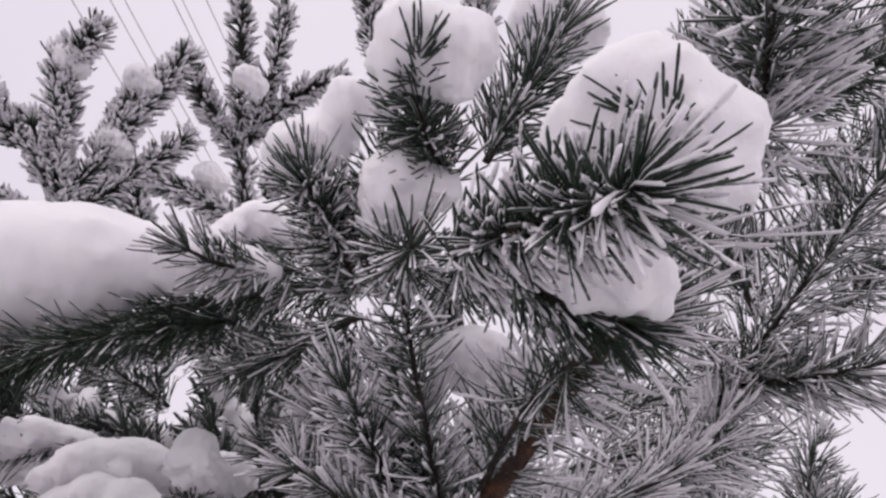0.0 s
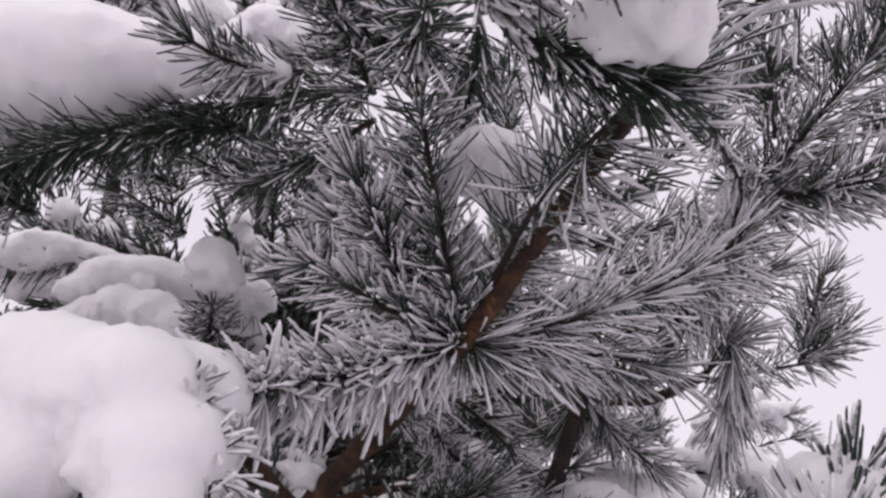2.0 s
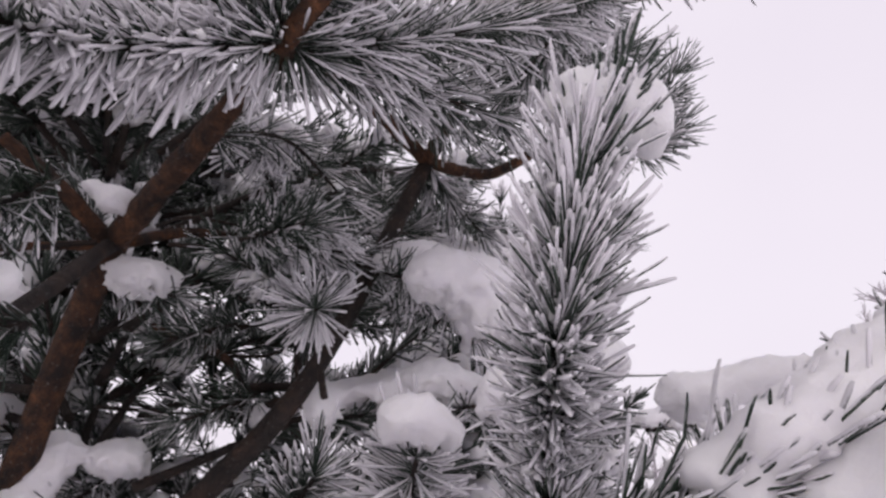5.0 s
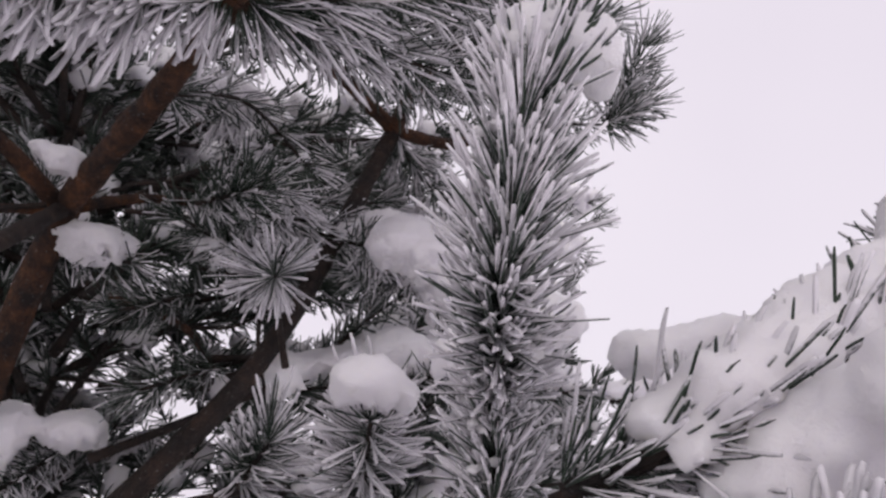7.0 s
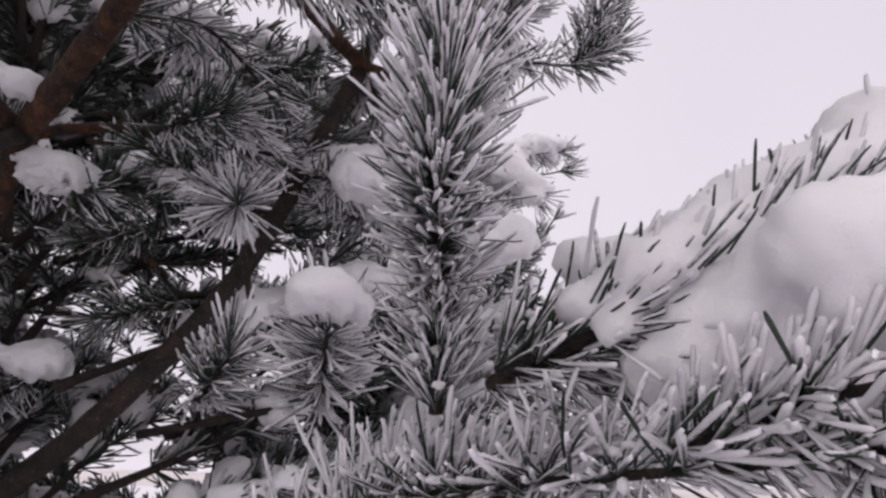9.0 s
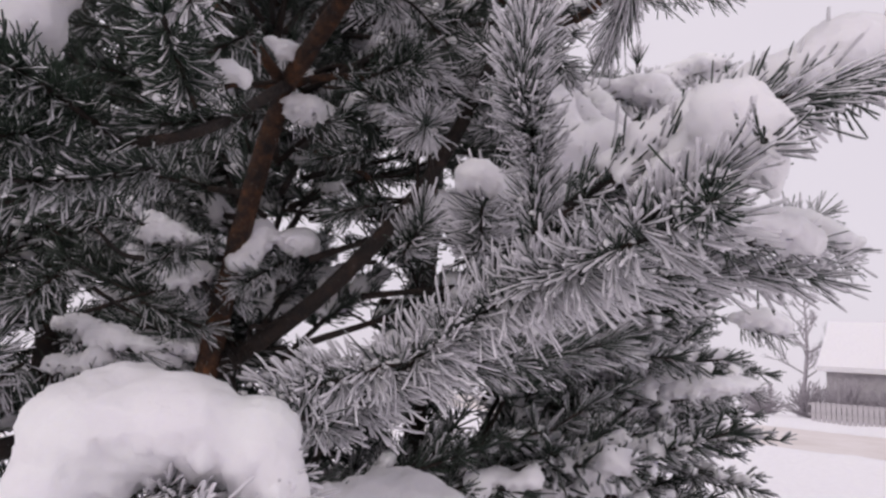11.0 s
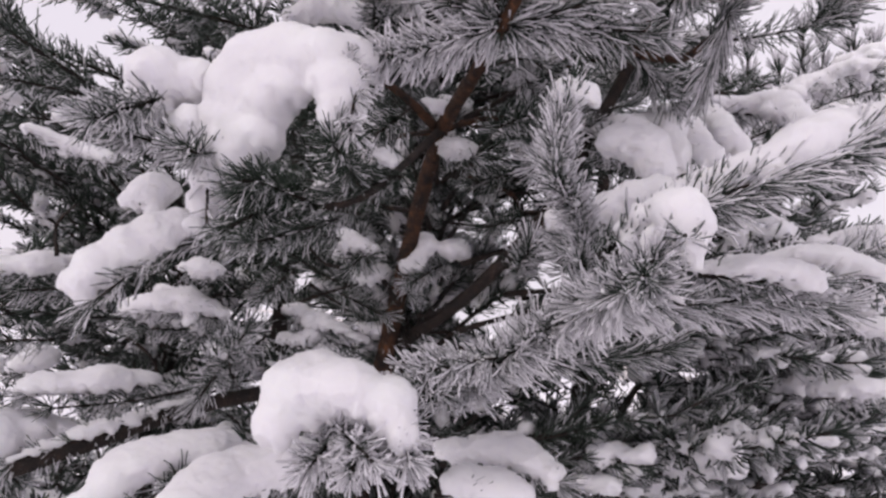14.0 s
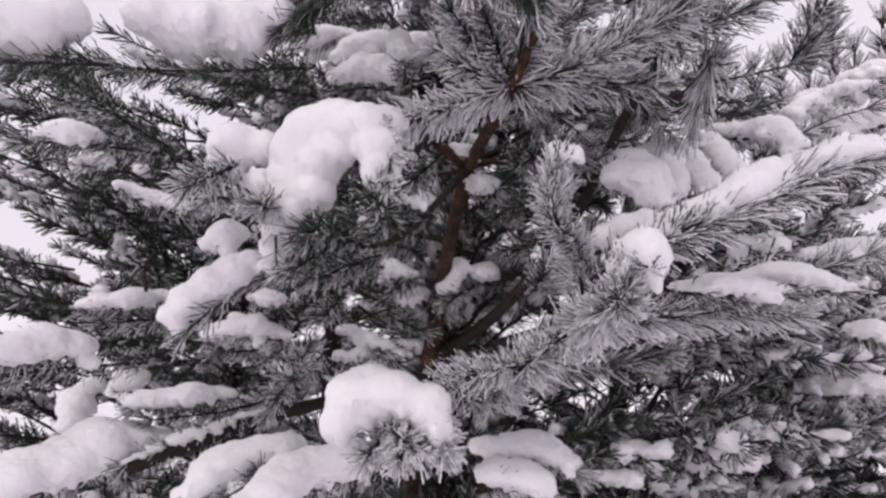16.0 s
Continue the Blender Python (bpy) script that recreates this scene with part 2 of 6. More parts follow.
def branch(tree, pts, r0, r1, material=None, sides=10, name="branch", wiggle=0.0, label=""):
    rng = np.random.default_rng(int(abs(pts[0][0] * 7919 + pts[-1][2] * 104729) * 100) % 100000)
    n = max(6, len(pts) * 6)
    c = curve_points(pts, n)
    if wiggle:
        c[1:-1] += rng.normal(0, wiggle, (n - 2, 3))
    v, f = tube(c, np.linspace(r0, r1, n) * (1 + rng.uniform(-0.07, 0.07, n)), sides, 0.07, rng)
    return add_part(name, make_mesh(name, v, f, material or BARK), tree, label)


def dust(c, rng, count, reach):
    """Crumbs of loose snow caught in the upper side of a needle brush."""
    bm = bmesh.new()
    for i in range(count):
        p = c[rng.integers(1, len(c))] + (c[1] - c[0]) * rng.uniform(-0.5, 0.5)
        r = rng.uniform(0.0014, 0.0042)
        q = p + rng.normal(0, 1, 3) * reach * 0.26
        q[2] = p[2] + abs(q[2] - p[2]) * 0.9
        ret = bmesh.ops.create_icosphere(bm, subdivisions=1, radius=r)
        sx = rng.uniform(0.7, 1.7, 3)
        for v in ret["verts"]:
            k = 1 + 0.3 * noise.noise(Vector(v.co) * 160 + Vector(q) * 50)
            v.co = Vector((v.co.x * sx[0] * k + q[0], v.co.y * sx[1] * k + q[1], v.co.z * sx[2] * 0.7 * k + q[2]))
    me = bpy.data.meshes.new("snow_dust")
    bm.to_mesh(me)
    bm.free()
    me.polygons.foreach_set("use_smooth", [True] * len(me.polygons))
    me.materials.append(SNOW)
    return me


def shoot(tree, pts, length=0.055, count=320, frost=0.62, spread=60.0, droop=0.0, bare=0.0, twig=0.0045, thick=0.00085, sides=4, powder=0, shed=None):
    """A living shoot of a pine: a twig clad in frosted needles."""
    rng = np.random.default_rng(int(abs(pts[0][0] * 9176 + pts[-1][1] * 5323 + pts[-1][2] * 777) * 100) % 100000)
    count = int(count * 1.12)
    c = curve_points(pts, 14)
    v, f = tube(c, np.linspace(twig, twig * 0.5, 14), 6, 0.1, rng)
    ob = add_part("shoot", make_mesh("shoot", v, f, BARK_DARK), tree)
    nv, nf, fr = needles(c, rng, count, length, frost, thick, sides, spread, droop, bare, twig, shed)
    faces = nf.tolist() + tip_caps(count, 4 if sides > 3 else 3, sides).tolist()
    add_part("needles", make_mesh("needles", nv, faces, NEEDLE, True, fr), ob, "", "stuff")
    if powder:
        add_part("snow_dust", dust(c, rng, powder * 2, length), ob, "loose snow caught between the needles", "stuff")
    return ob


def lump_mesh(name, blobs, voxel):
    """A soft heap of snow out of overlapping rounded lumps (centre, radii)."""
    bm = bmesh.new()
    rng = np.random.default_rng(int(abs(blobs[0][0][0] * 811 + blobs[0][0][2] * 499) * 1000) % 99991)
    crumbs = []
    for c, r in blobs:
        for _ in range(5):
            an, k = rng.uniform(0, 6.283), rng.uniform(0.14, 0.3)
            low = rng.uniform(-0.85, 0.05)
            out = math.sqrt(max(0.05, 1 - low * low)) * rng.uniform(0.8, 1.0)
            w = k * (r[0] + r[1]) / 2
            crumbs.append(((c[0] + math.cos(an) * r[0] * out, c[1] + math.sin(an) * r[1] * out, c[2] + r[2] * low * 0.9), (w, w, w * rng.uniform(0.7, 1.5))))
    bridges = []
    for i, (c, r) in enumerate(blobs if len(blobs) < 12 else []):
        for d, q in blobs[i + 1:]:
            if math.dist(c, d) < 0.95 * (sum(r) + sum(q)) / 3:
                bridges.append((tuple((a + b) / 2 for a, b in zip(c, d)), tuple((a + b) * 0.43 for a, b in zip(r, q))))
    for c, r in [*blobs, *bridges, *(q for q in crumbs if q[1][0] > voxel * 0.9)]:
        ret = bmesh.ops.create_icosphere(bm, subdivisions=3 if max(r) > 0.025 else 1, radius=1.0)
        for v in ret["verts"]:
            p = v.co.copy()
            k = 1.0 + 0.06 * noise.noise(p * 1.1 + Vector(c) * 31) + 0.03 * noise.noise(p * 3.1 + Vector(c) * 17)
            z = p.z * r[2] * (1.0 if p.z > 0 else 0.75)
            v.co = Vector(c) + Vector((p.x * r[0] * k, p.y * r[1] * k, z * k))
    me = bpy.data.meshes.new(name)
    bm.to_mesh(me)
    bm.free()
    me.materials.append(SNOW)
    return me


LUMP_TEX = bpy.data.textures.new("snow_lumps", "CLOUDS")
LUMP_TEX.noise_scale, LUMP_TEX.noise_depth = 0.06, 2
GRAIN_TEX = bpy.data.textures.new("snow_grain", "CLOUDS")
GRAIN_TEX.noise_scale, GRAIN_TEX.noise_depth = 0.011, 2


WAVES = np.random.default_rng(3).normal(0, 1, (9, 3))
WAVES *= (2 * math.pi / np.array([0.034, 0.028, 0.022, 0.019, 0.016, 0.014, 0.012, 0.03, 0.025]) / np.linalg.norm(WAVES, axis=1))[:, None]


def ragged(me, rough):
    """Crumble the flanks and the underside of a snow cushion; its top stays smooth."""
    n = len(me.vertices)
    co, no = np.zeros(n * 3), np.zeros(n * 3)
    me.vertices.foreach_get("co", co)
    me.vertices.foreach_get("normal", no)
    co, no = co.reshape(-1, 3), no.reshape(-1, 3)
    wave = np.sin(co @ WAVES.T + np.arange(9) * 1.7).sum(axis=1) / 3
    amount = np.clip(0.1 - no[:, 2], 0, 1.0) * rough * 0.42
    me.vertices.foreach_set("co", (co + no * (wave * amount)[:, None]).ravel())
    me.update()


def settled(blobs, voxel, rough):
    """The lumps melted into one surface, softened, then roughened as clinging snow is."""
    raw = lump_mesh("snow_clump", blobs, voxel)
    ob = bpy.data.objects.new("raw_snow", raw)
    scene.collection.objects.link(ob)
    rm = ob.modifiers.new("melt", "REMESH")
    rm.mode, rm.voxel_size, rm.use_smooth_shade = "VOXEL", voxel, True
    sm = ob.modifiers.new("soften", "SMOOTH")
    sm.factor, sm.iterations = 0.5, 14 if max(max(r) for _, r in blobs) > 0.045 else 7
    for tex, k in ((LUMP_TEX, 1.3), (GRAIN_TEX, 0.85)):
        dp = ob.modifiers.new("lumps", "DISPLACE")
        dp.texture, dp.strength, dp.mid_level, dp.texture_coords = tex, rough * k, 0.5, "GLOBAL"
    me = bpy.data.meshes.new_from_object(ob.evaluated_get(bpy.context.evaluated_depsgraph_get()))
    me.name = "snow_clump"
    bpy.data.objects.remove(ob)
    bpy.data.meshes.remove(raw)
    ragged(me, rough)
    return me


def snow(blobs, label="soft white cushion of fresh snow resting on pine shoots", voxel=0.006, rough=0.010):
    return tagged(new("snow_clump", settled(blobs, voxel, rough)), label, "snow", "snow clumps on the pine")


def snow_line(pts, radius, height, label="", taper=0.6, voxel=0.006, lift=0.6, rough=0.010):
    """Snow lying along a shoot: lumps from end to end of the line."""
    rng = np.random.default_rng(int(abs(pts[0][0] * 3571 + pts[-1][2] * 9973) * 100) % 100000)
    c = curve_points(pts, 12)
    total = np.linalg.norm(np.diff(c, axis=0), axis=1).sum()
    n = int(max(5, min(24, total / (radius * 0.32))))
    c = curve_points(pts, n)
    run = (c[-1] - c[0]) / (np.linalg.norm(c[-1] - c[0]) + 1e-9)
    side = np.cross(run, (0, 0, 1.0))
    side /= np.linalg.norm(side) + 1e-9
    phase = pts[0][0] * 40 + pts[-1][1] * 23
    blobs = []
    for i, p in enumerate(c):
        e = 1 - (1 - taper) * abs(2 * i / (n - 1) - 1) ** 2
        k = e * (1 + 0.07 * math.sin(i * 0.8 + phase) + 0.05 * math.sin(i * 2.1 + 2 * phase) + rng.uniform(-0.05, 0.05))
        q = p + side * radius * (0.22 * math.sin(i * 0.6 + 3 * phase) + rng.normal(0, 0.06))
        flat = rng.uniform(0.8, 1.1)
        blobs.append(((q[0], q[1], q[2] + height * lift * k), (radius * k * rng.uniform(0.85, 1.1), radius * k * rng.uniform(0.85, 1.1), height * k * flat)))
        if rng.uniform() < 0.22:
            w = radius * rng.uniform(0.35, 0.6)
            s = q + side * radius * k * rng.choice((-0.8, 0.8))
            blobs.append(((s[0], s[1], s[2] - height * rng.uniform(0.0, 0.55)), (w, w, w * rng.uniform(0.5, 1.0))))
    return snow(blobs, label or "long white snow cushion lying along a pine bough", voxel, rough)


# ---- the pine in front of the camera ----
pine = thing("pine_tree", "frosted pine tree with orange bark, laden with fresh snow", "tree")

# trunk and limbs
branch(pine, [(-0.456, 1.405, 0.0), (-0.43600000000000005, 1.405, 0.8), (-0.396, 1.385, 1.5), (-0.306, 1.25, 1.843), (-0.256, 1.187, 1.986), (-0.215, 1.13, 2.072)], 0.042, 0.02)
branch(pine, [(-0.215, 1.13, 2.072), (-0.057, 0.922, 2.138), (0.045, 0.766, 2.159)], 0.019, 0.013)
branch(pine, [(0.045, 0.766, 2.159), (0.167, 0.587, 2.236), (0.204, 0.425, 2.196)], 0.012, 0.0085)
branch(pine, [(-0.406, 1.405, 1.469), (-0.216, 1.378, 1.613), (-0.062, 1.292, 1.744), (0.089, 1.233, 1.935), (0.245, 1.215, 2.304)], 0.021, 0.014, BARK_DARK)
branch(pine, [(0.245, 1.215, 2.304), (0.262, 1.127, 2.318), (0.298, 1.145, 2.385)], 0.015, 0.01)
branch(pine, [(0.245, 1.215, 2.304), (0.109, 1.049, 2.325), (0.045, 0.766, 2.159)], 0.013, 0.011)
branch(pine, [(0.245, 1.215, 2.304), (0.355, 1.22, 2.293), (0.419, 1.07, 2.268)], 0.012, 0.008)
branch(pine, [(-0.22, 1.134, 2.067), (-0.262, 1.035, 2.105), (-0.312, 0.969, 2.136)], 0.014, 0.008)
branch(pine, [(-0.22, 1.134, 2.067), (-0.136, 1.188, 2.118), (-0.051, 1.296, 2.164)], 0.01, 0.005)
branch(pine, [(-0.22, 1.134, 2.067), (-0.289, 1.056, 2.026), (-0.325, 0.991, 1.99)], 0.008, 0.004)
branch(pine, [(-0.214, 1.366, 2.011), (-0.089, 1.454, 1.975), (-0.059, 1.526, 1.881)], 0.008, 0.006)

# leader cluster high in front
shoot(pine, [(0.045, 0.766, 2.159), (0.012, 0.558, 2.31), (0.012, 0.457, 2.306)], 0.055, 380, 0.66)
shoot(pine, [(-0.057, 0.612, 2.421), (-0.085, 0.428, 2.404)], 0.055, 330, 0.6)
shoot(pine, [(0.069, 0.348, 2.191), (0.127, 0.293, 2.156), (0.168, 0.236, 2.109)], 0.044, 520, 0.6, 70.0)
shoot(pine, [(0.06, 0.438, 2.4), (0.037, 0.334, 2.393)], 0.05, 300, 0.45, 66.0)
shoot(pine, [(-0.038, 0.546, 2.391), (0.009, 0.4, 2.422)], 0.05, 260, 0.5)
shoot(pine, [(0.103, 0.431, 2.429), (0.185, 0.323, 2.503)], 0.055, 330, 0.5)
shoot(pine, [(0.096, 0.436, 2.273), (0.155, 0.416, 2.202), (0.205, 0.427, 2.191)], 0.05, 330, 0.22, 48.0, 0.35)
# shed is fitted to the camera's view, to bare this stem
shoot(pine, [(0.045, 0.766, 2.159), (0.125, 0.606, 2.227), (0.204, 0.425, 2.196)], 0.075, 330, 0.72, 66.0, shed=(-0.1, -0.75, -0.65))
branch(pine, [(-0.0, 0.525, 2.348), (0.049, 0.425, 2.384)], 0.008, 0.006)

shoot(pine, [(0.007, 0.5, 2.34), (0.033, 0.4, 2.262)], 0.05, 120, 0.5, 82.0)
shoot(pine, [(-0.068, 0.55, 2.484), (-0.089, 0.43, 2.405)], 0.05, 210, 0.6, 74.0)

# long shoots spreading from the whorl
shoot(pine, [(0.045, 0.766, 2.159), (0.212, 0.79, 2.215), (0.389, 0.804, 2.317), (0.454, 0.838, 2.428)], 0.072, 640, 0.76, 60.0, 0.0, 0.0, 0.0045, 0.00085, 4, 60)
shoot(pine, [(0.454, 0.838, 2.428), (0.549, 0.656, 2.484), (0.599, 0.499, 2.501)], 0.085, 480, 0.55)
shoot(pine, [(0.454, 0.838, 2.428), (0.524, 0.764, 2.38), (0.598, 0.703, 2.356)], 0.075, 320, 0.62)
shoot(pine, [(0.454, 0.838, 2.428), (0.374, 0.694, 2.396), (0.32, 0.609, 2.36)], 0.05, 180, 0.6)
shoot(pine, [(0.358, 0.372, 2.375), (0.352, 0.327, 2.378), (0.328, 0.22, 2.365)], 0.075, 300, 0.7, 60.0)
shoot(pine, [(0.358, 0.372, 2.375), (0.359, 0.428, 2.362), (0.327, 0.487, 2.358)], 0.06, 120, 0.7, 60.0)
shoot(pine, [(0.419, 1.07, 2.268), (0.453, 1.019, 2.305), (0.421, 1.054, 2.171)], 0.075, 360, 0.62, 22.0, 0.2)
shoot(pine, [(0.429, 1.107, 2.274), (0.627, 1.165, 2.335)], 0.05, 120, 0.5)
shoot(pine, [(0.628, 1.184, 2.346), (0.681, 1.167, 2.453), (0.715, 1.154, 2.519)], 0.06, 260, 0.45)
shoot(pine, [(0.628, 1.184, 2.346), (0.701, 1.167, 2.392)], 0.06, 180, 0.45)
shoot(pine, [(0.045, 0.766, 2.159), (-0.087, 0.705, 2.086), (-0.154, 0.597, 2.022)], 0.064, 520, 1.05, 66.0, 0.4, 0.0, 0.0045, 0.00095, 4, 120)
shoot(pine, [(0.045, 0.766, 2.159), (-0.049, 0.72, 2.188), (-0.136, 0.726, 2.252)], 0.055, 260, 0.85)
shoot(pine, [(-0.014, 0.745, 2.213), (-0.063, 0.628, 2.289)], 0.055, 240, 0.75)
shoot(pine, [(0.045, 0.766, 2.159), (0.185, 0.892, 2.196), (0.277, 0.98, 2.225)], 0.06, 200, 0.6)
shoot(pine, [(0.045, 0.766, 2.159), (0.177, 0.869, 2.203), (0.318, 0.938, 2.218)], 0.07, 330, 0.66, 60.0, 0.25)
shoot(pine, [(0.418, 0.79, 2.375), (0.377, 0.866, 2.318), (0.333, 0.946, 2.272)], 0.07, 260, 0.62, 55.0, 0.2)
shoot(pine, [(0.245, 1.215, 2.304), (0.298, 1.258, 2.244), (0.352, 1.223, 2.175)], 0.06, 220, 0.55)
shoot(pine, [(0.245, 1.215, 2.304), (0.197, 1.315, 2.265), (0.153, 1.353, 2.306)], 0.06, 220, 0.35)
shoot(pine, [(-0.057, 0.922, 2.138), (0.019, 1.052, 2.221), (0.11, 1.14, 2.173)], 0.05, 160, 0.55)

shoot(pine, [(0.202, 0.92, 2.342), (0.341, 0.95, 2.395), (0.493, 0.98, 2.476)], 0.07, 300, 0.52, 58.0, 0.15)
shoot(pine, [(0.134, 0.95, 2.297), (0.29, 1, 2.367), (0.445, 1.02, 2.406)], 0.07, 300, 0.52, 58.0, 0.15)
shoot(pine, [(0.277, 0.95, 2.278), (0.421, 1, 2.365), (0.573, 1.05, 2.465)], 0.07, 300, 0.52, 58.0, 0.15)
shoot(pine, [(0.25, 0.95, 2.438), (0.382, 1, 2.515), (0.501, 1.02, 2.577)], 0.07, 300, 0.52, 58.0, 0.15)
shoot(pine, [(0.041, 0.85, 2.263), (0.111, 0.88, 2.356), (0.159, 0.9, 2.448)], 0.07, 300, 0.52, 58.0, 0.15)

shoot(pine, [(0.074, 0.55, 2.465), (0.066, 0.6, 2.447), (0.05, 0.66, 2.404)], 0.055, 280, 0.34, 56.0, 0.2)
shoot(pine, [(0.118, 0.88, 2.629), (0.116, 0.9, 2.844)], 0.055, 240, 0.45, 58.0)
shoot(pine, [(0.025, 0.78, 2.206), (-0.048, 0.77, 2.277), (-0.117, 0.75, 2.338)], 0.06, 260, 0.85, 62.0)
shoot(pine, [(0.019, 0.76, 2.226), (0, 0.72, 2.282), (-0.016, 0.68, 2.348)], 0.06, 260, 0.78, 60.0)

# snow-laden bough to the left of the leader
shoot(pine, [(-0.07, 0.656, 2.488), (-0.257, 0.685, 2.505), (-0.45, 0.709, 2.46), (-0.621, 0.692, 2.348)], 0.065, 760, 0.22, 52.0, 0.3)
shoot(pine, [(-0.247, 0.693, 2.457), (-0.349, 0.648, 2.406), (-0.425, 0.62, 2.354), (-0.517, 0.592, 2.278)], 0.05, 520, 0.1, 58.0, 0.5)
shoot(pine, [(-0.153, 0.616, 2.473), (-0.227, 0.577, 2.446), (-0.261, 0.536, 2.434)], 0.05, 220, 0.6)
shoot(pine, [(-0.064, 0.66, 2.428), (-0.219, 0.778, 2.454), (-0.315, 0.844, 2.489)], 0.06, 300, 0.5)
shoot(pine, [(-0.087, 0.707, 2.43), (-0.155, 0.852, 2.385)], 0.06, 220, 0.6)
shoot(pine, [(-0.196, 0.689, 2.504), (-0.325, 0.671, 2.47), (-0.442, 0.654, 2.416), (-0.594, 0.607, 2.317)], 0.058, 240, 0.42, 72.0, 0.3)
snow([((-0.622, 0.61, 2.474), (0.111, 0.111, 0.102)), ((-0.584, 0.62, 2.493), (0.113, 0.113, 0.104)), ((-0.524, 0.62, 2.498), (0.106, 0.106, 0.097)), ((-0.463, 0.62, 2.502), (0.096, 0.096, 0.088)), ((-0.415, 0.62, 2.51), (0.077, 0.077, 0.071)), ((-0.36, 0.61, 2.499), (0.06, 0.06, 0.056)), ((-0.304, 0.6, 2.483), (0.049, 0.049, 0.045)), ((-0.257, 0.6, 2.477), (0.04, 0.04, 0.037)), ((-0.214, 0.6, 2.466), (0.034, 0.034, 0.031)), ((-0.174, 0.6, 2.456), (0.024, 0.024, 0.022))], "thick white snow ridge lying along a drooping pine bough", 0.009, 0.005)
shoot(pine, [(-0.152, 0.675, 2.582), (-0.294, 0.669, 2.598)], 0.045, 88, 0.42, 72.0, 0.3)
snow_line([(-0.152, 0.675, 2.586), (-0.294, 0.669, 2.602)], 0.05, 0.045)

# snow on the leader cluster
snow([((0.185, 0.249, 2.198), (0.05, 0.05, 0.036)), ((0.21, 0.255, 2.173), (0.048, 0.045, 0.04)), ((0.161, 0.265, 2.207), (0.036, 0.04, 0.026)), ((0.224, 0.261, 2.151), (0.026, 0.026, 0.03)), ((0.183, 0.27, 2.173), (0.05, 0.04, 0.02))], "domed white snow cap on a needle-tipped pine shoot")
snow([((0.18, 0.37, 2.184), (0.04, 0.036, 0.026)), ((0.201, 0.369, 2.171), (0.028, 0.03, 0.022)), ((0.165, 0.374, 2.199), (0.032, 0.032, 0.024))])
snow([((0.044, 0.276, 2.399), (0.042, 0.04, 0.036)), ((0.081, 0.291, 2.404), (0.038, 0.04, 0.034)), ((0.023, 0.292, 2.39), (0.028, 0.03, 0.026)), ((0.068, 0.304, 2.387), (0.034, 0.034, 0.022)), ((0.099, 0.292, 2.415), (0.02, 0.02, 0.018))])
snow([((0.012, 0.422, 2.383), (0.04, 0.04, 0.035)), ((0.043, 0.43, 2.381), (0.035, 0.03, 0.025)), ((0.002, 0.44, 2.368), (0.03, 0.03, 0.025))])
snow([((0.184, 0.342, 2.582), (0.05, 0.05, 0.035)), ((0.222, 0.353, 2.571), (0.036, 0.04, 0.03))])
snow([((-0.103, 0.422, 2.456), (0.04, 0.04, 0.03)), ((-0.073, 0.432, 2.505), (0.035, 0.035, 0.03)), ((-0.045, 0.387, 2.501), (0.03, 0.03, 0.025))])
snow([((0.082, 0.665, 2.35), (0.06, 0.05, 0.035)), ((0.149, 0.606, 2.291), (0.03, 0.03, 0.03))])

# snow heap and brushes under the long left shoot
snow([((-0.329, 0.535, 1.981), (0.076, 0.055, 0.07)), ((-0.255, 0.535, 1.997), (0.071, 0.055, 0.066)), ((-0.192, 0.535, 1.989), (0.063, 0.055, 0.058)), ((-0.16, 0.58, 2.014), (0.043, 0.055, 0.04)), ((-0.149, 0.535, 1.942), (0.052, 0.055, 0.048)), ((-0.136, 0.535, 1.902), (0.041, 0.055, 0.038)), ((-0.138, 0.535, 1.872), (0.026, 0.055, 0.024)), ((-0.359, 0.535, 1.934), (0.076, 0.055, 0.07)), ((-0.358, 0.535, 1.874), (0.071, 0.055, 0.066)), ((-0.301, 0.535, 1.844), (0.052, 0.055, 0.048)), ((-0.374, 0.535, 1.823), (0.058, 0.055, 0.054)), ((-0.331, 0.535, 1.805), (0.037, 0.055, 0.034)), ((-0.379, 0.535, 1.768), (0.037, 0.055, 0.034)), ((-0.381, 0.535, 1.721), (0.028, 0.055, 0.026)), ((-0.378, 0.535, 1.681), (0.019, 0.055, 0.018)), ((-0.264, 0.535, 1.939), (0.056, 0.055, 0.052)), ((-0.292, 0.535, 1.907), (0.05, 0.055, 0.046))], "large drooping white snow heap draped over a pine bough", 0.007, 0.009)
shoot(pine, [(-0.152, 0.55, 2.007), (-0.114, 0.53, 1.943), (-0.093, 0.5, 1.874)], 0.036, 150, 0.9, 70.0)
shoot(pine, [(-0.124, 0.5, 1.856), (-0.102, 0.49, 1.862), (-0.08, 0.49, 1.847)], 0.032, 110, 0.9, 70.0)
shoot(pine, [(-0.429, 0.56, 1.887), (-0.381, 0.52, 1.782), (-0.342, 0.5, 1.677)], 0.034, 90, 0.8, 66.0)
snow([((-0.115, 0.65, 1.859), (0.02, 0.02, 0.018)), ((-0.089, 0.65, 1.846), (0.013, 0.013, 0.012))])
shoot(pine, [(-0.125, 0.61, 1.79), (-0.09, 0.455, 1.818)], 0.043, 300, 0.2, 68.0, 0.15)
shoot(pine, [(-0.261, 0.62, 1.765), (-0.257, 0.52, 1.761), (-0.235, 0.44, 1.728)], 0.048, 320, 0.16, 58.0, 0.2)
shoot(pine, [(-0.277, 0.6, 1.744), (-0.251, 0.5, 1.703), (-0.256, 0.45, 1.67)], 0.045, 220, 0.14, 58.0, 0.25)
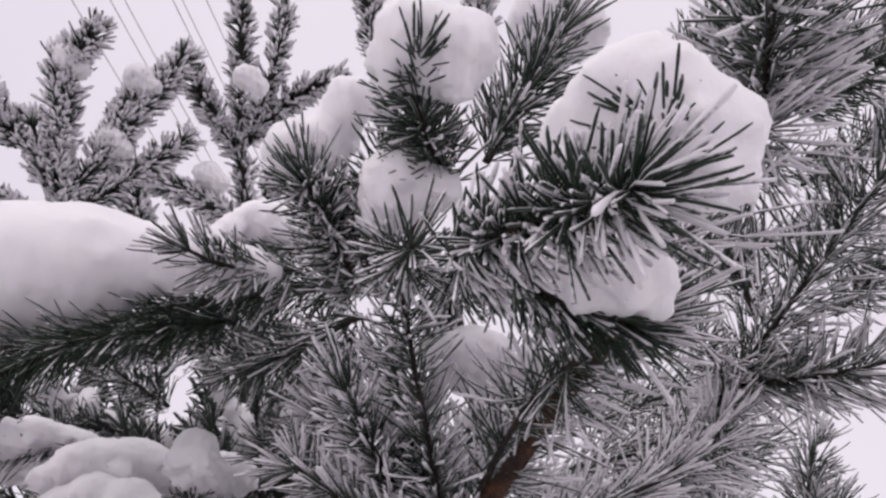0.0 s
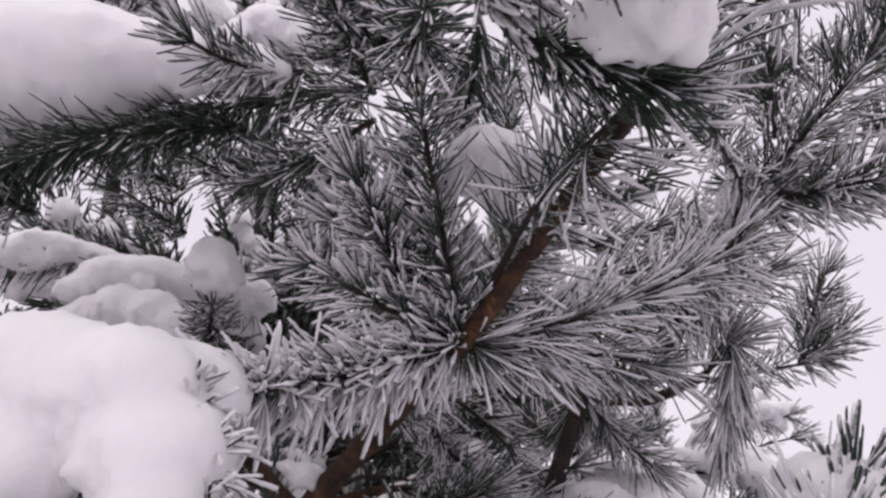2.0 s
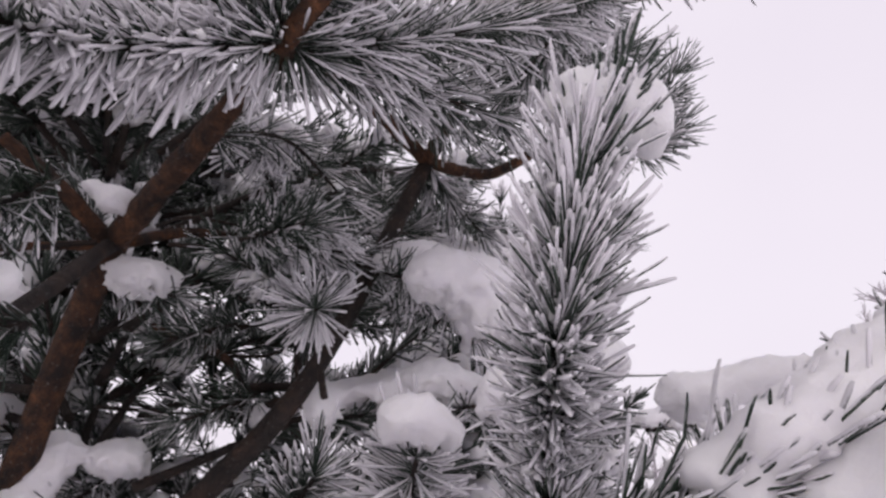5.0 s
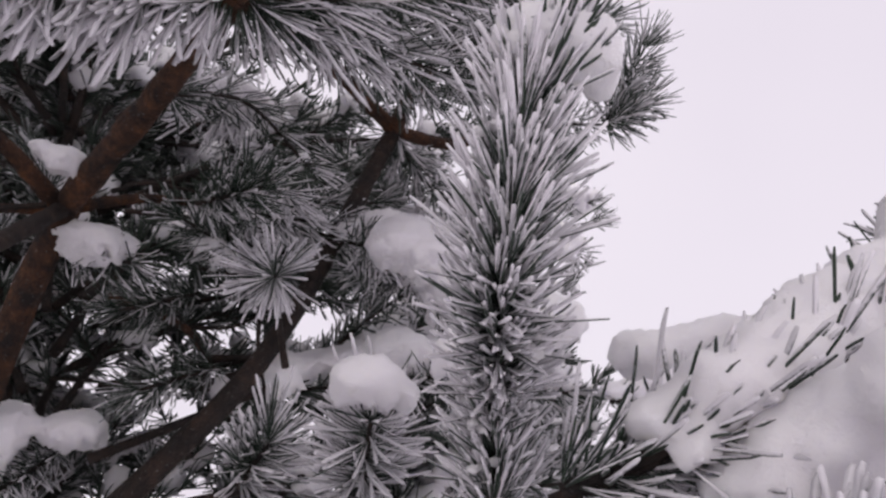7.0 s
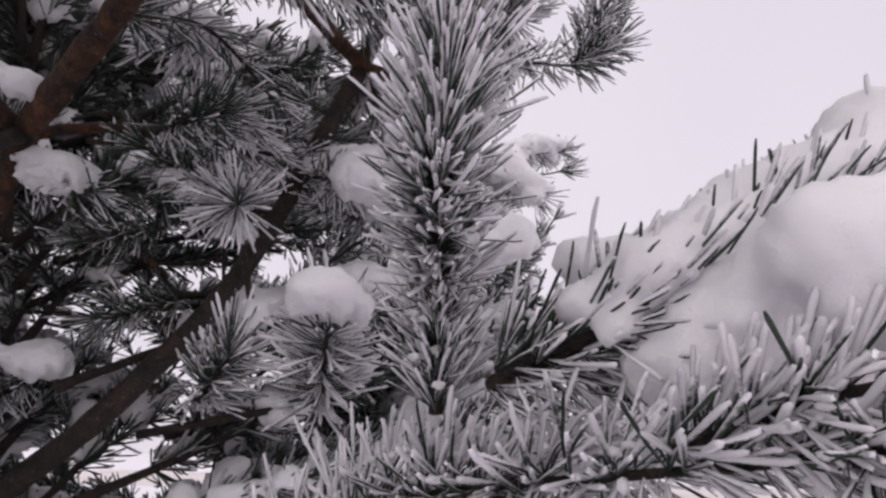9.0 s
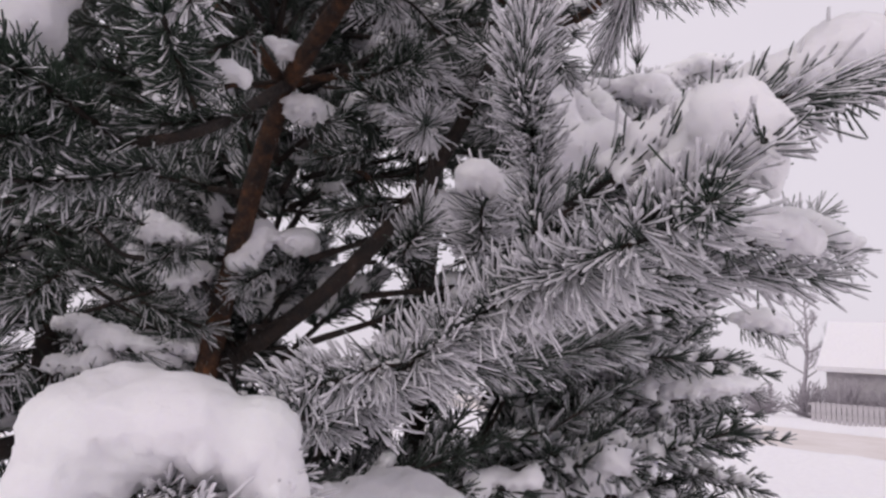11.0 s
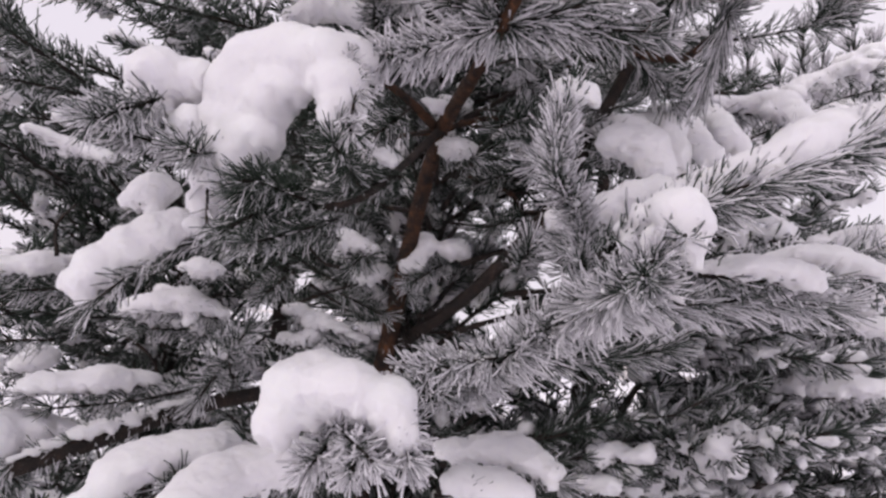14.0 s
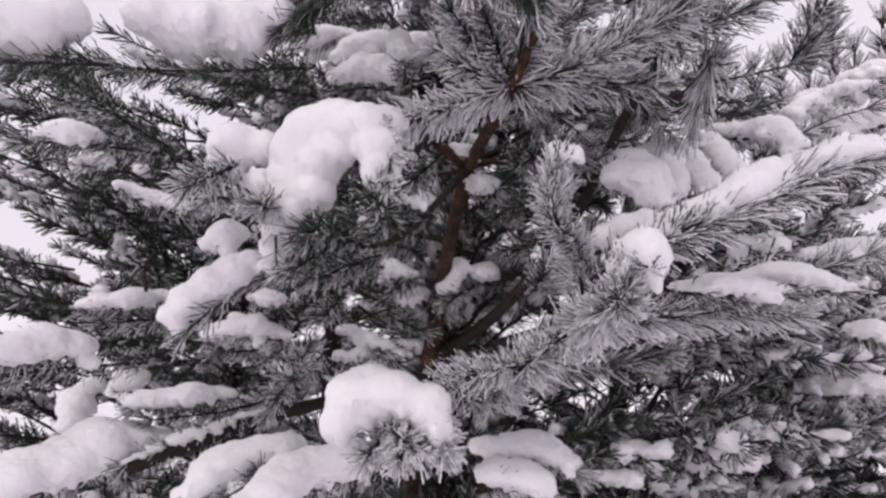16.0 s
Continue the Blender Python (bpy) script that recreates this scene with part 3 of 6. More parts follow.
shoot(pine, [(-0.222, 0.635, 1.754), (-0.214, 0.479, 1.752), (-0.204, 0.398, 1.738)], 0.05, 360, 0.22, 48.0, 0.25)
shoot(pine, [(-0.213, 0.703, 1.74), (-0.243, 0.571, 1.68), (-0.228, 0.484, 1.656)], 0.05, 260, 0.35, 48.0, 0.3)
shoot(pine, [(-0.13, 0.781, 1.852), (-0.19, 0.649, 1.78)], 0.05, 240, 0.25, 48.0, 0.2)
branch(pine, [(-0.22, 1.134, 2.067), (-0.139, 0.676, 1.79), (-0.237, 0.627, 1.742)], 0.012, 0.006, BARK_DARK)
snow([((-0.495, 0.476, 1.933), (0.055, 0.06, 0.06)), ((-0.449, 0.521, 1.943), (0.05, 0.05, 0.05)), ((-0.508, 0.482, 1.885), (0.045, 0.05, 0.04)), ((-0.426, 0.506, 1.856), (0.04, 0.04, 0.04))])
shoot(pine, [(-0.448, 0.566, 1.826), (-0.485, 0.455, 1.816), (-0.482, 0.379, 1.816)], 0.05, 260, 0.7)
shoot(pine, [(-0.395, 0.553, 1.803), (-0.364, 0.442, 1.797)], 0.05, 200, 0.65)
snow([((-0.674, 0.55, 1.546), (0.039, 0.039, 0.036)), ((-0.648, 0.57, 1.586), (0.053, 0.053, 0.049)), ((-0.621, 0.6, 1.626), (0.055, 0.055, 0.051)), ((-0.591, 0.63, 1.665), (0.051, 0.051, 0.047)), ((-0.56, 0.66, 1.701), (0.037, 0.037, 0.034)), ((-0.645, 0.55, 1.518), (0.021, 0.021, 0.019))], "sloping white snow cushion on a drooping pine bough")
shoot(pine, [(-0.446, 0.792, 1.707), (-0.566, 0.668, 1.65), (-0.598, 0.518, 1.513)], 0.05, 330, 0.45, 48.0, 0.2)
shoot(pine, [(-0.743, 0.783, 1.78), (-0.75, 0.712, 1.723)], 0.045, 70, 0.42, 72.0, 0.3)
snow_line([(-0.743, 0.783, 1.784), (-0.75, 0.712, 1.727)], 0.05, 0.04)

# cone of snow on an upright brush
snow([((-0.316, 0.83, 2.335), (0.034, 0.034, 0.04)), ((-0.312, 0.84, 2.317), (0.043, 0.043, 0.026)), ((-0.324, 0.83, 2.358), (0.022, 0.022, 0.025))], "small egg-shaped white snow cap on an upright shoot")
shoot(pine, [(-0.337, 0.93, 2.258), (-0.329, 0.89, 2.302)], 0.042, 200, 0.5, 66.0, 0.9)
snow([((-0.584, 1, 2.346), (0.043, 0.043, 0.04)), ((-0.54, 1, 2.361), (0.05, 0.05, 0.046)), ((-0.481, 1, 2.348), (0.05, 0.05, 0.046)), ((-0.427, 1, 2.326), (0.041, 0.041, 0.038)), ((-0.641, 1, 2.335), (0.031, 0.031, 0.029))])
shoot(pine, [(-0.47, 1.08, 2.312), (-0.559, 1.05, 2.314), (-0.655, 1.02, 2.293)], 0.045, 200, 0.35, 60.0, 0.5)
snow([((-0.762, 1.02, 2.427), (0.029, 0.029, 0.026)), ((-0.718, 1.02, 2.439), (0.036, 0.036, 0.033)), ((-0.666, 1.02, 2.429), (0.029, 0.029, 0.026)), ((-0.625, 1.02, 2.418), (0.019, 0.019, 0.018))])
snow([((-0.176, 0.9, 2.475), (0.034, 0.034, 0.031)), ((-0.132, 0.9, 2.485), (0.04, 0.04, 0.037)), ((-0.089, 0.9, 2.469), (0.029, 0.029, 0.027))])

# upright shoot and long frosted shoot low in front
shoot(pine, [(0.275, 0.655, 1.68), (0.269, 0.625, 1.75), (0.246, 0.52, 1.8), (0.25, 0.485, 1.885)], 0.041, 1280, 0.76, 43.0, 0.0, 0.0, 0.0045, 0.00056, 4, 90)
snow([((0.259, 0.487, 1.907), (0.028, 0.028, 0.024)), ((0.275, 0.481, 1.905), (0.024, 0.024, 0.02)), ((0.246, 0.49, 1.916), (0.02, 0.02, 0.02)), ((0.286, 0.488, 1.9), (0.014, 0.014, 0.012))], "loose snow tuft caught in the tip of an upright shoot")
shoot(pine, [(0.02, 0.85, 1.43), (0.097, 0.794, 1.497), (0.247, 0.737, 1.614), (0.393, 0.445, 1.656)], 0.054, 760, 0.8, 66.0, 0.05, 0.0, 0.0045, 0.00085, 4, 90)
shoot(pine, [(0.05, 0.83, 1.45), (0.097, 0.794, 1.497), (0.247, 0.737, 1.614), (0.32, 0.6, 1.632)], 0.07, 460, 0.8, 78.0, 0.5, 0.0, 0.003)
shoot(pine, [(0.247, 0.737, 1.614), (0.378, 0.734, 1.646), (0.539, 0.773, 1.677), (0.638, 0.776, 1.68)], 0.055, 520, 0.72, 54.0, 0.1, 0.0, 0.0045, 0.00085, 4, 170)
shoot(pine, [(0.12, 0.853, 1.521), (0.288, 0.882, 1.546), (0.4, 0.887, 1.582)], 0.055, 300, 0.4, 48.0, 0.2)
snow([((0.416, 0.45, 1.745), (0.034, 0.034, 0.031)), ((0.405, 0.47, 1.741), (0.025, 0.025, 0.023)), ((0.431, 0.44, 1.727), (0.028, 0.028, 0.026)), ((0.434, 0.43, 1.699), (0.024, 0.024, 0.022)), ((0.435, 0.43, 1.68), (0.018, 0.018, 0.016)), ((0.398, 0.5, 1.739), (0.021, 0.021, 0.019)), ((0.388, 0.54, 1.738), (0.017, 0.017, 0.015)), ((0.421, 0.45, 1.72), (0.027, 0.027, 0.025)), ((0.407, 0.532, 1.722), (0.04, 0.045, 0.028)), ((0.385, 0.54, 1.702), (0.032, 0.035, 0.022))], "soft white snow cap at the end of a frosted shoot")
shoot(pine, [(0.3, 0.62, 1.695), (0.44, 0.535, 1.765), (0.565, 0.56, 1.838), (0.68, 0.64, 1.92), (0.75, 0.7, 1.955)], 0.055, 520, 0.6, 58.0, 0.0, 0.0, 0.0045, 0.00085, 4, 120)
snow([((0.394, 0.672, 1.8), (0.026, 0.026, 0.02)), ((0.425, 0.677, 1.807), (0.028, 0.028, 0.018)), ((0.46, 0.678, 1.814), (0.03, 0.03, 0.02)), ((0.495, 0.678, 1.816), (0.03, 0.03, 0.02))])
shoot(pine, [(0.34, 0.61, 1.711), (0.43, 0.57, 1.761), (0.53, 0.595, 1.831), (0.64, 0.665, 1.905), (0.72, 0.73, 1.951)], 0.045, 240, 0.42, 72.0, 0.3)
snow_line([(0.345, 0.575, 1.732), (0.42, 0.53, 1.77), (0.54, 0.555, 1.845), (0.655, 0.63, 1.925), (0.73, 0.69, 1.962)], 0.038, 0.031, "steep white snow ridge lying along a rising pine shoot", 0.8, 0.006, 0.2)
shoot(pine, [(0.496, 0.87, 1.735), (0.573, 0.862, 1.734), (0.635, 0.849, 1.746), (0.72, 0.873, 1.735)], 0.045, 143, 0.42, 72.0, 0.3)
snow_line([(0.496, 0.87, 1.739), (0.573, 0.862, 1.738), (0.635, 0.849, 1.75), (0.72, 0.873, 1.739)], 0.05, 0.024)
shoot(pine, [(0.442, 0.717, 1.702), (0.53, 0.723, 1.703), (0.614, 0.762, 1.714)], 0.045, 112, 0.42, 72.0, 0.3)
snow_line([(0.442, 0.717, 1.706), (0.53, 0.723, 1.707), (0.614, 0.762, 1.718)], 0.05, 0.02)

snow([((0.29, 0.78, 1.812), (0.036, 0.036, 0.033)), ((0.325, 0.78, 1.833), (0.038, 0.038, 0.035)), ((0.365, 0.78, 1.852), (0.031, 0.031, 0.029))])
snow([((0.254, 1.05, 2.019), (0.051, 0.051, 0.047)), ((0.301, 1.05, 2.006), (0.057, 0.057, 0.052)), ((0.336, 1.05, 1.967), (0.045, 0.045, 0.041))])

shoot(pine, [(0.3, 0.6, 1.702), (0.415, 0.518, 1.756), (0.54, 0.54, 1.828), (0.655, 0.618, 1.907), (0.73, 0.68, 1.945)], 0.042, 360, 0.42, 48.0)
shoot(pine, [(0.31, 0.6, 1.7), (0.425, 0.515, 1.762), (0.55, 0.54, 1.83), (0.66, 0.62, 1.905)], 0.05, 260, 0.6, 55.0, 0.2)
shoot(pine, [(0.351, 0.5, 1.659), (0.378, 0.47, 1.673), (0.397, 0.43, 1.681)], 0.042, 130, 0.8, 62.0)
shoot(pine, [(0.428, 0.45, 1.702), (0.426, 0.41, 1.708)], 0.034, 40, 0.5, 55.0)
shoot(pine, [(0.39, 0.44, 1.655), (0.386, 0.4, 1.655)], 0.026, 70, 0.2, 66.0)
shoot(pine, [(0.253, 0.492, 1.872), (0.268, 0.47, 1.915)], 0.034, 70, 0.35, 42.0)

shoot(pine, [(0.123, 0.76, 1.526), (0.04, 0.69, 1.491), (-0.015, 0.62, 1.461)], 0.052, 260, 0.85, 66.0, 0.0, 0.0, 0.0045, 0.00085, 4, 60)

# snow heap with a splayed brush at the foot of the long shoot
snow([((-0.131, 0.525, 1.435), (0.05, 0.055, 0.05)), ((-0.052, 0.549, 1.447), (0.065, 0.06, 0.05)), ((0.015, 0.568, 1.432), (0.045, 0.05, 0.05)), ((-0.144, 0.505, 1.378), (0.035, 0.04, 0.045)), ((0.054, 0.555, 1.393), (0.025, 0.03, 0.035)), ((-0.113, 0.564, 1.47), (0.05, 0.05, 0.03)), ((-0.121, 0.549, 1.402), (0.045, 0.05, 0.04)), ((-0.022, 0.582, 1.421), (0.05, 0.05, 0.04)), ((-0.085, 0.584, 1.414), (0.05, 0.05, 0.035))], "lumpy white snow heap sagging over a splayed pine brush")
shoot(pine, [(-0.048, 0.676, 1.386), (0.068, 0.565, 1.363)], 0.045, 220, 0.9, 60.0)
shoot(pine, [(-0.108, 0.642, 1.361), (-0.083, 0.529, 1.323)], 0.045, 200, 0.85, 60.0)
shoot(pine, [(0.009, 0.656, 1.46), (-0.026, 0.574, 1.384)], 0.05, 200, 0.4)
shoot(pine, [(0.02, 0.85, 1.43), (0.027, 0.663, 1.454), (-0.049, 0.59, 1.411)], 0.05, 200, 0.6)

shoot(pine, [(-0.024, 0.62, 1.457), (0.04, 0.57, 1.405), (0.077, 0.54, 1.362)], 0.04, 150, 0.92, 66.0)
shoot(pine, [(-0.073, 0.57, 1.385), (-0.012, 0.53, 1.373), (0.036, 0.51, 1.355)], 0.04, 150, 0.92, 66.0)

# brushes hanging inside the crown
branch(pine, [(0.103, 1.2, 1.874), (0.085, 1.15, 1.95), (0.083, 1.11, 1.98)], 0.006, 0.004, BARK_DARK, 6)
shoot(pine, [(0.08, 1.11, 1.982), (0.083, 1.08, 1.972), (0.088, 1.045, 1.962)], 0.064, 130, 0.85, 84.0)
shoot(pine, [(0.096, 1.271, 2.124), (0.175, 1.228, 2.092), (0.23, 1.1, 2.03)], 0.055, 240, 0.5, 60.0, 0.2)
shoot(pine, [(-0.056, 1.356, 2.148), (0.092, 1.302, 2.181), (0.228, 1.29, 2.196)], 0.055, 260, 0.5)
snow([((0.325, 1.3, 2.138), (0.06, 0.06, 0.05)), ((0.364, 1.297, 2.064), (0.035, 0.04, 0.06)), ((0.262, 1.306, 2.148), (0.045, 0.05, 0.035))], "white snow pad folded over a fan of needles")
snow([((0.269, 1.217, 1.913), (0.055, 0.055, 0.035)), ((0.339, 1.209, 1.889), (0.05, 0.05, 0.03))])
shoot(pine, [(0.205, 1.284, 1.86), (0.368, 1.152, 1.873)], 0.05, 220, 0.5)
snow([((0.2, 0.8, 1.789), (0.037, 0.037, 0.026)), ((0.22, 0.803, 1.78), (0.03, 0.03, 0.02))], "round white snow ball in a nest of needles")
shoot(pine, [(0.208, 0.93, 1.708), (0.207, 0.835, 1.764)], 0.055, 230, 0.78, 74.0)
shoot(pine, [(0.081, 0.977, 1.706), (0.114, 0.928, 1.749)], 0.05, 200, 0.6)
snow([((-0.019, 1.131, 2.276), (0.05, 0.05, 0.022)), ((0.019, 1.138, 2.273), (0.03, 0.03, 0.02))])
snow([((-0.198, 1.061, 2.104), (0.028, 0.03, 0.02)), ((-0.228, 1.046, 2.113), (0.02, 0.02, 0.015))])
snow([((-0.308, 1.326, 1.789), (0.05, 0.05, 0.04)), ((-0.219, 1.362, 1.787), (0.05, 0.05, 0.035)), ((-0.323, 1.306, 1.72), (0.04, 0.04, 0.03))])
shoot(pine, [(-0.249, 1.408, 1.759), (-0.306, 1.284, 1.672)], 0.05, 200, 0.5, 60.0)
snow([((-0.328, 0.997, 1.966), (0.055, 0.05, 0.026)), ((-0.293, 1.021, 1.95), (0.045, 0.04, 0.02)), ((-0.358, 0.985, 1.949), (0.04, 0.04, 0.02))])

snow([((-0.054, 1.15, 2.279), (0.028, 0.028, 0.025)), ((-0.021, 1.15, 2.289), (0.032, 0.032, 0.03)), ((0.013, 1.15, 2.284), (0.023, 0.023, 0.021))])
shoot(pine, [(-0.078, 1.22, 2.135), (0.04, 1.2, 2.113), (0.154, 1.22, 2.118)], 0.055, 220, 0.72, 64.0, 0.2)
shoot(pine, [(-0.061, 1.25, 2.297), (0.016, 1.18, 2.175), (0.087, 1.12, 2.112)], 0.055, 220, 0.72, 64.0, 0.2)
shoot(pine, [(0.022, 1.2, 2.321), (-0.019, 1.15, 2.265), (-0.059, 1.12, 2.238)], 0.055, 200, 0.7, 62.0, 0.3)

# boughs low to the left
shoot(pine, [(-0.625, 1.102, 1.47), (-0.6, 0.924, 1.39), (-0.564, 0.812, 1.327)], 0.055, 280, 0.5, 60.0)
shoot(pine, [(-0.561, 0.947, 1.345), (-0.564, 0.892, 1.421), (-0.513, 0.875, 1.49)], 0.055, 240, 0.55, 60.0)
snow([((-0.587, 0.914, 1.437), (0.04, 0.04, 0.028)), ((-0.567, 0.932, 1.46), (0.025, 0.025, 0.02))])
branch(pine, [(-0.626, 1.146, 1.324), (-0.697, 0.953, 1.276), (-0.739, 0.756, 1.22), (-0.76, 0.553, 1.172)], 0.02, 0.016, BARK_DARK)
shoot(pine, [(-0.702, 0.953, 1.291), (-0.744, 0.757, 1.233), (-0.765, 0.553, 1.182)], 0.045, 240, 0.42, 72.0, 0.3)
snow_line([(-0.702, 0.953, 1.295), (-0.744, 0.757, 1.237), (-0.765, 0.553, 1.186)], 0.024, 0.016)
shoot(pine, [(-0.78, 0.887, 1.321), (-0.83, 0.757, 1.306), (-0.861, 0.635, 1.296)], 0.045, 165, 0.42, 72.0, 0.3)
snow_line([(-0.78, 0.887, 1.325), (-0.83, 0.757, 1.31), (-0.861, 0.635, 1.3)], 0.05, 0.032)
shoot(pine, [(-0.705, 1.024, 1.331), (-0.773, 0.858, 1.289), (-0.831, 0.666, 1.27)], 0.05, 260, 0.45)
shoot(pine, [(-0.458, 0.804, 1.234), (-0.521, 0.677, 1.198), (-0.552, 0.56, 1.146)], 0.05, 172, 0.42, 72.0, 0.3)
snow_line([(-0.458, 0.804, 1.238), (-0.521, 0.677, 1.202), (-0.552, 0.56, 1.15)], 0.055, 0.045)
shoot(pine, [(-0.24, 0.885, 1.236), (-0.315, 0.711, 1.207), (-0.368, 0.523, 1.157)], 0.054, 240, 0.42, 72.0, 0.3)
snow_line([(-0.24, 0.885, 1.24), (-0.315, 0.711, 1.211), (-0.368, 0.523, 1.161)], 0.06, 0.05)
shoot(pine, [(-0.839, 0.721, 1.176), (-0.888, 0.577, 1.155), (-0.868, 0.416, 1.116), (-0.881, 0.287, 1.088)], 0.058, 240, 0.42, 72.0, 0.3)
snow_line([(-0.839, 0.721, 1.195), (-0.888, 0.577, 1.174), (-0.868, 0.416, 1.135), (-0.881, 0.287, 1.107)], 0.085, 0.06)
shoot(pine, [(-0.432, 0.874, 1.192), (-0.469, 0.719, 1.193), (-0.459, 0.583, 1.166)], 0.05, 240, 0.45)
shoot(pine, [(0.005, 0.902, 1.306), (0.119, 0.941, 1.308), (0.22, 0.915, 1.305)], 0.045, 139, 0.42, 72.0, 0.3)
snow_line([(0.005, 0.902, 1.31), (0.119, 0.941, 1.312), (0.22, 0.915, 1.309)], 0.05, 0.035)
shoot(pine, [(0.062, 0.807, 1.266), (0.181, 0.842, 1.249)], 0.054, 77, 0.42, 72.0, 0.3)
snow_line([(0.062, 0.807, 1.27), (0.181, 0.842, 1.253)], 0.06, 0.045)
shoot(pine, [(-0.063, 0.988, 1.33), (0.143, 0.949, 1.316), (0.233, 0.917, 1.299)], 0.05, 240, 0.45)
shoot(pine, [(-1.04, 0.605, 1.42), (-1.019, 0.456, 1.405), (-1.041, 0.317, 1.387)], 0.054, 181, 0.42, 72.0, 0.3)
snow_line([(-1.04, 0.605, 1.424), (-1.019, 0.456, 1.409), (-1.041, 0.317, 1.391)], 0.06, 0.045)
shoot(pine, [(-1.017, 0.792, 1.398), (-1.029, 0.527, 1.38), (-1.024, 0.339, 1.355)], 0.05, 260, 0.4)

# boughs to the right behind the rising shoot
shoot(pine, [(0.303, 1.369, 2.192), (0.379, 1.343, 2.124), (0.45, 1.315, 2.045)], 0.045, 133, 0.42, 72.0, 0.3)
snow_line([(0.303, 1.369, 2.196), (0.379, 1.343, 2.128), (0.45, 1.315, 2.049)], 0.05, 0.035)
shoot(pine, [(0.414, 1.459, 2.244), (0.475, 1.436, 2.159), (0.534, 1.41, 2.062)], 0.045, 138, 0.42, 72.0, 0.3)
snow_line([(0.414, 1.459, 2.248), (0.475, 1.436, 2.163), (0.534, 1.41, 2.066)], 0.04, 0.03)
shoot(pine, [(0.444, 1.552, 2.281), (0.59, 1.549, 2.265), (0.661, 1.456, 2.202)], 0.05, 173, 0.42, 72.0, 0.3)
snow_line([(0.444, 1.552, 2.285), (0.59, 1.549, 2.269), (0.661, 1.456, 2.206)], 0.055, 0.04)
shoot(pine, [(0.194, 1.265, 2.114), (0.28, 1.244, 2.057), (0.334, 1.217, 1.987)], 0.054, 122, 0.42, 72.0, 0.3)
snow_line([(0.194, 1.265, 2.118), (0.28, 1.244, 2.061), (0.334, 1.217, 1.991)], 0.06, 0.045)
shoot(pine, [(0.626, 1.913, 2.425), (0.778, 1.851, 2.498), (0.881, 1.817, 2.512)], 0.05, 179, 0.42, 72.0, 0.3)
snow_line([(0.626, 1.913, 2.429), (0.778, 1.851, 2.502), (0.881, 1.817, 2.516)], 0.055, 0.03)
shoot(pine, [(0.544, 2.059, 2.36), (0.767, 1.932, 2.451), (0.889, 1.839, 2.462)], 0.06, 220, 0.3)
shoot(pine, [(0.497, 2.129, 1.582), (0.611, 2.079, 1.605), (0.733, 2.024, 1.609)], 0.058, 161, 0.42, 72.0, 0.3)
snow_line([(0.497, 2.129, 1.592), (0.611, 2.079, 1.615), (0.733, 2.024, 1.619)], 0.07, 0.035)
shoot(pine, [(0.83, 2.117, 1.503), (0.945, 2.104, 1.529), (1.068, 2.084, 1.556)], 0.058, 152, 0.42, 72.0, 0.3)
snow_line([(0.83, 2.117, 1.513), (0.945, 2.104, 1.539), (1.068, 2.084, 1.566)], 0.07, 0.035)
shoot(pine, [(0.698, 1.402, 1.878), (0.813, 1.39, 1.89), (0.931, 1.372, 1.886)], 0.045, 146, 0.42, 72.0, 0.3)
snow_line([(0.698, 1.402, 1.882), (0.813, 1.39, 1.894), (0.931, 1.372, 1.89)], 0.05, 0.03)
shoot(pine, [(0.82, 1.511, 1.698), (0.908, 1.5, 1.676)], 0.045, 70, 0.42, 72.0, 0.3)
snow_line([(0.82, 1.511, 1.702), (0.908, 1.5, 1.68)], 0.05, 0.03)
shoot(pine, [(0.815, 2.318, 2.666), (0.907, 2.288, 2.719), (1.014, 2.262, 2.747)], 0.058, 138, 0.42, 72.0, 0.3)
snow_line([(0.815, 2.318, 2.676), (0.907, 2.288, 2.729), (1.014, 2.262, 2.757)], 0.07, 0.04)
shoot(pine, [(0.479, 0.92, 1.724), (0.695, 1.01, 1.798), (0.797, 1.092, 1.853)], 0.055, 280, 0.5)
shoot(pine, [(0.304, 1.3, 2.06), (0.19, 1.232, 2.042)], 0.05, 180, 0.4)

# long needle-fringed bough with thick snow, and dark shoots behind
shoot(pine, [(-0.533, 0.786, 2.181), (-0.727, 0.467, 2.125), (-0.827, 0.255, 2.081), (-0.917, 0.106, 2.045)], 0.06, 620, 0.16, 58.0, 0.45)
shoot(pine, [(-0.483, 0.664, 2.205), (-0.65, 0.449, 2.118), (-0.784, 0.256, 2.064), (-0.87, 0.09, 1.998)], 0.05, 420, 0.14, 60.0, 0.5)
snow([((-0.559, 0.621, 2.315), (0.07, 0.07, 0.06)), ((-0.623, 0.559, 2.26), (0.09, 0.08, 0.085)), ((-0.692, 0.464, 2.236), (0.1, 0.09, 0.09)), ((-0.73, 0.397, 2.235), (0.07, 0.07, 0.06))], "thick white snow block overhanging a fringed bough")
snow([((-0.828, 0.239, 2.165), (0.07, 0.07, 0.06)), ((-0.856, 0.181, 2.113), (0.09, 0.08, 0.07)), ((-0.899, 0.108, 2.094), (0.1, 0.1, 0.08))], "thick white snow block overhanging a fringed bough")
shoot(pine, [(-0.484, 0.69, 2.31), (-0.519, 0.601, 2.285)], 0.055, 160, 0.35)
shoot(pine, [(-0.859, 0.611, 1.989), (-0.857, 0.432, 2.018), (-0.872, 0.287, 2.072)], 0.06, 300, 0.35)
shoot(pine, [(-0.464, 0.468, 1.894), (-0.465, 0.342, 1.811)], 0.05, 220, 0.6)
shoot(pine, [(-1.128, 0.585, 2.009), (-1.154, 0.46, 1.976)], 0.045, 81, 0.42, 72.0, 0.3)
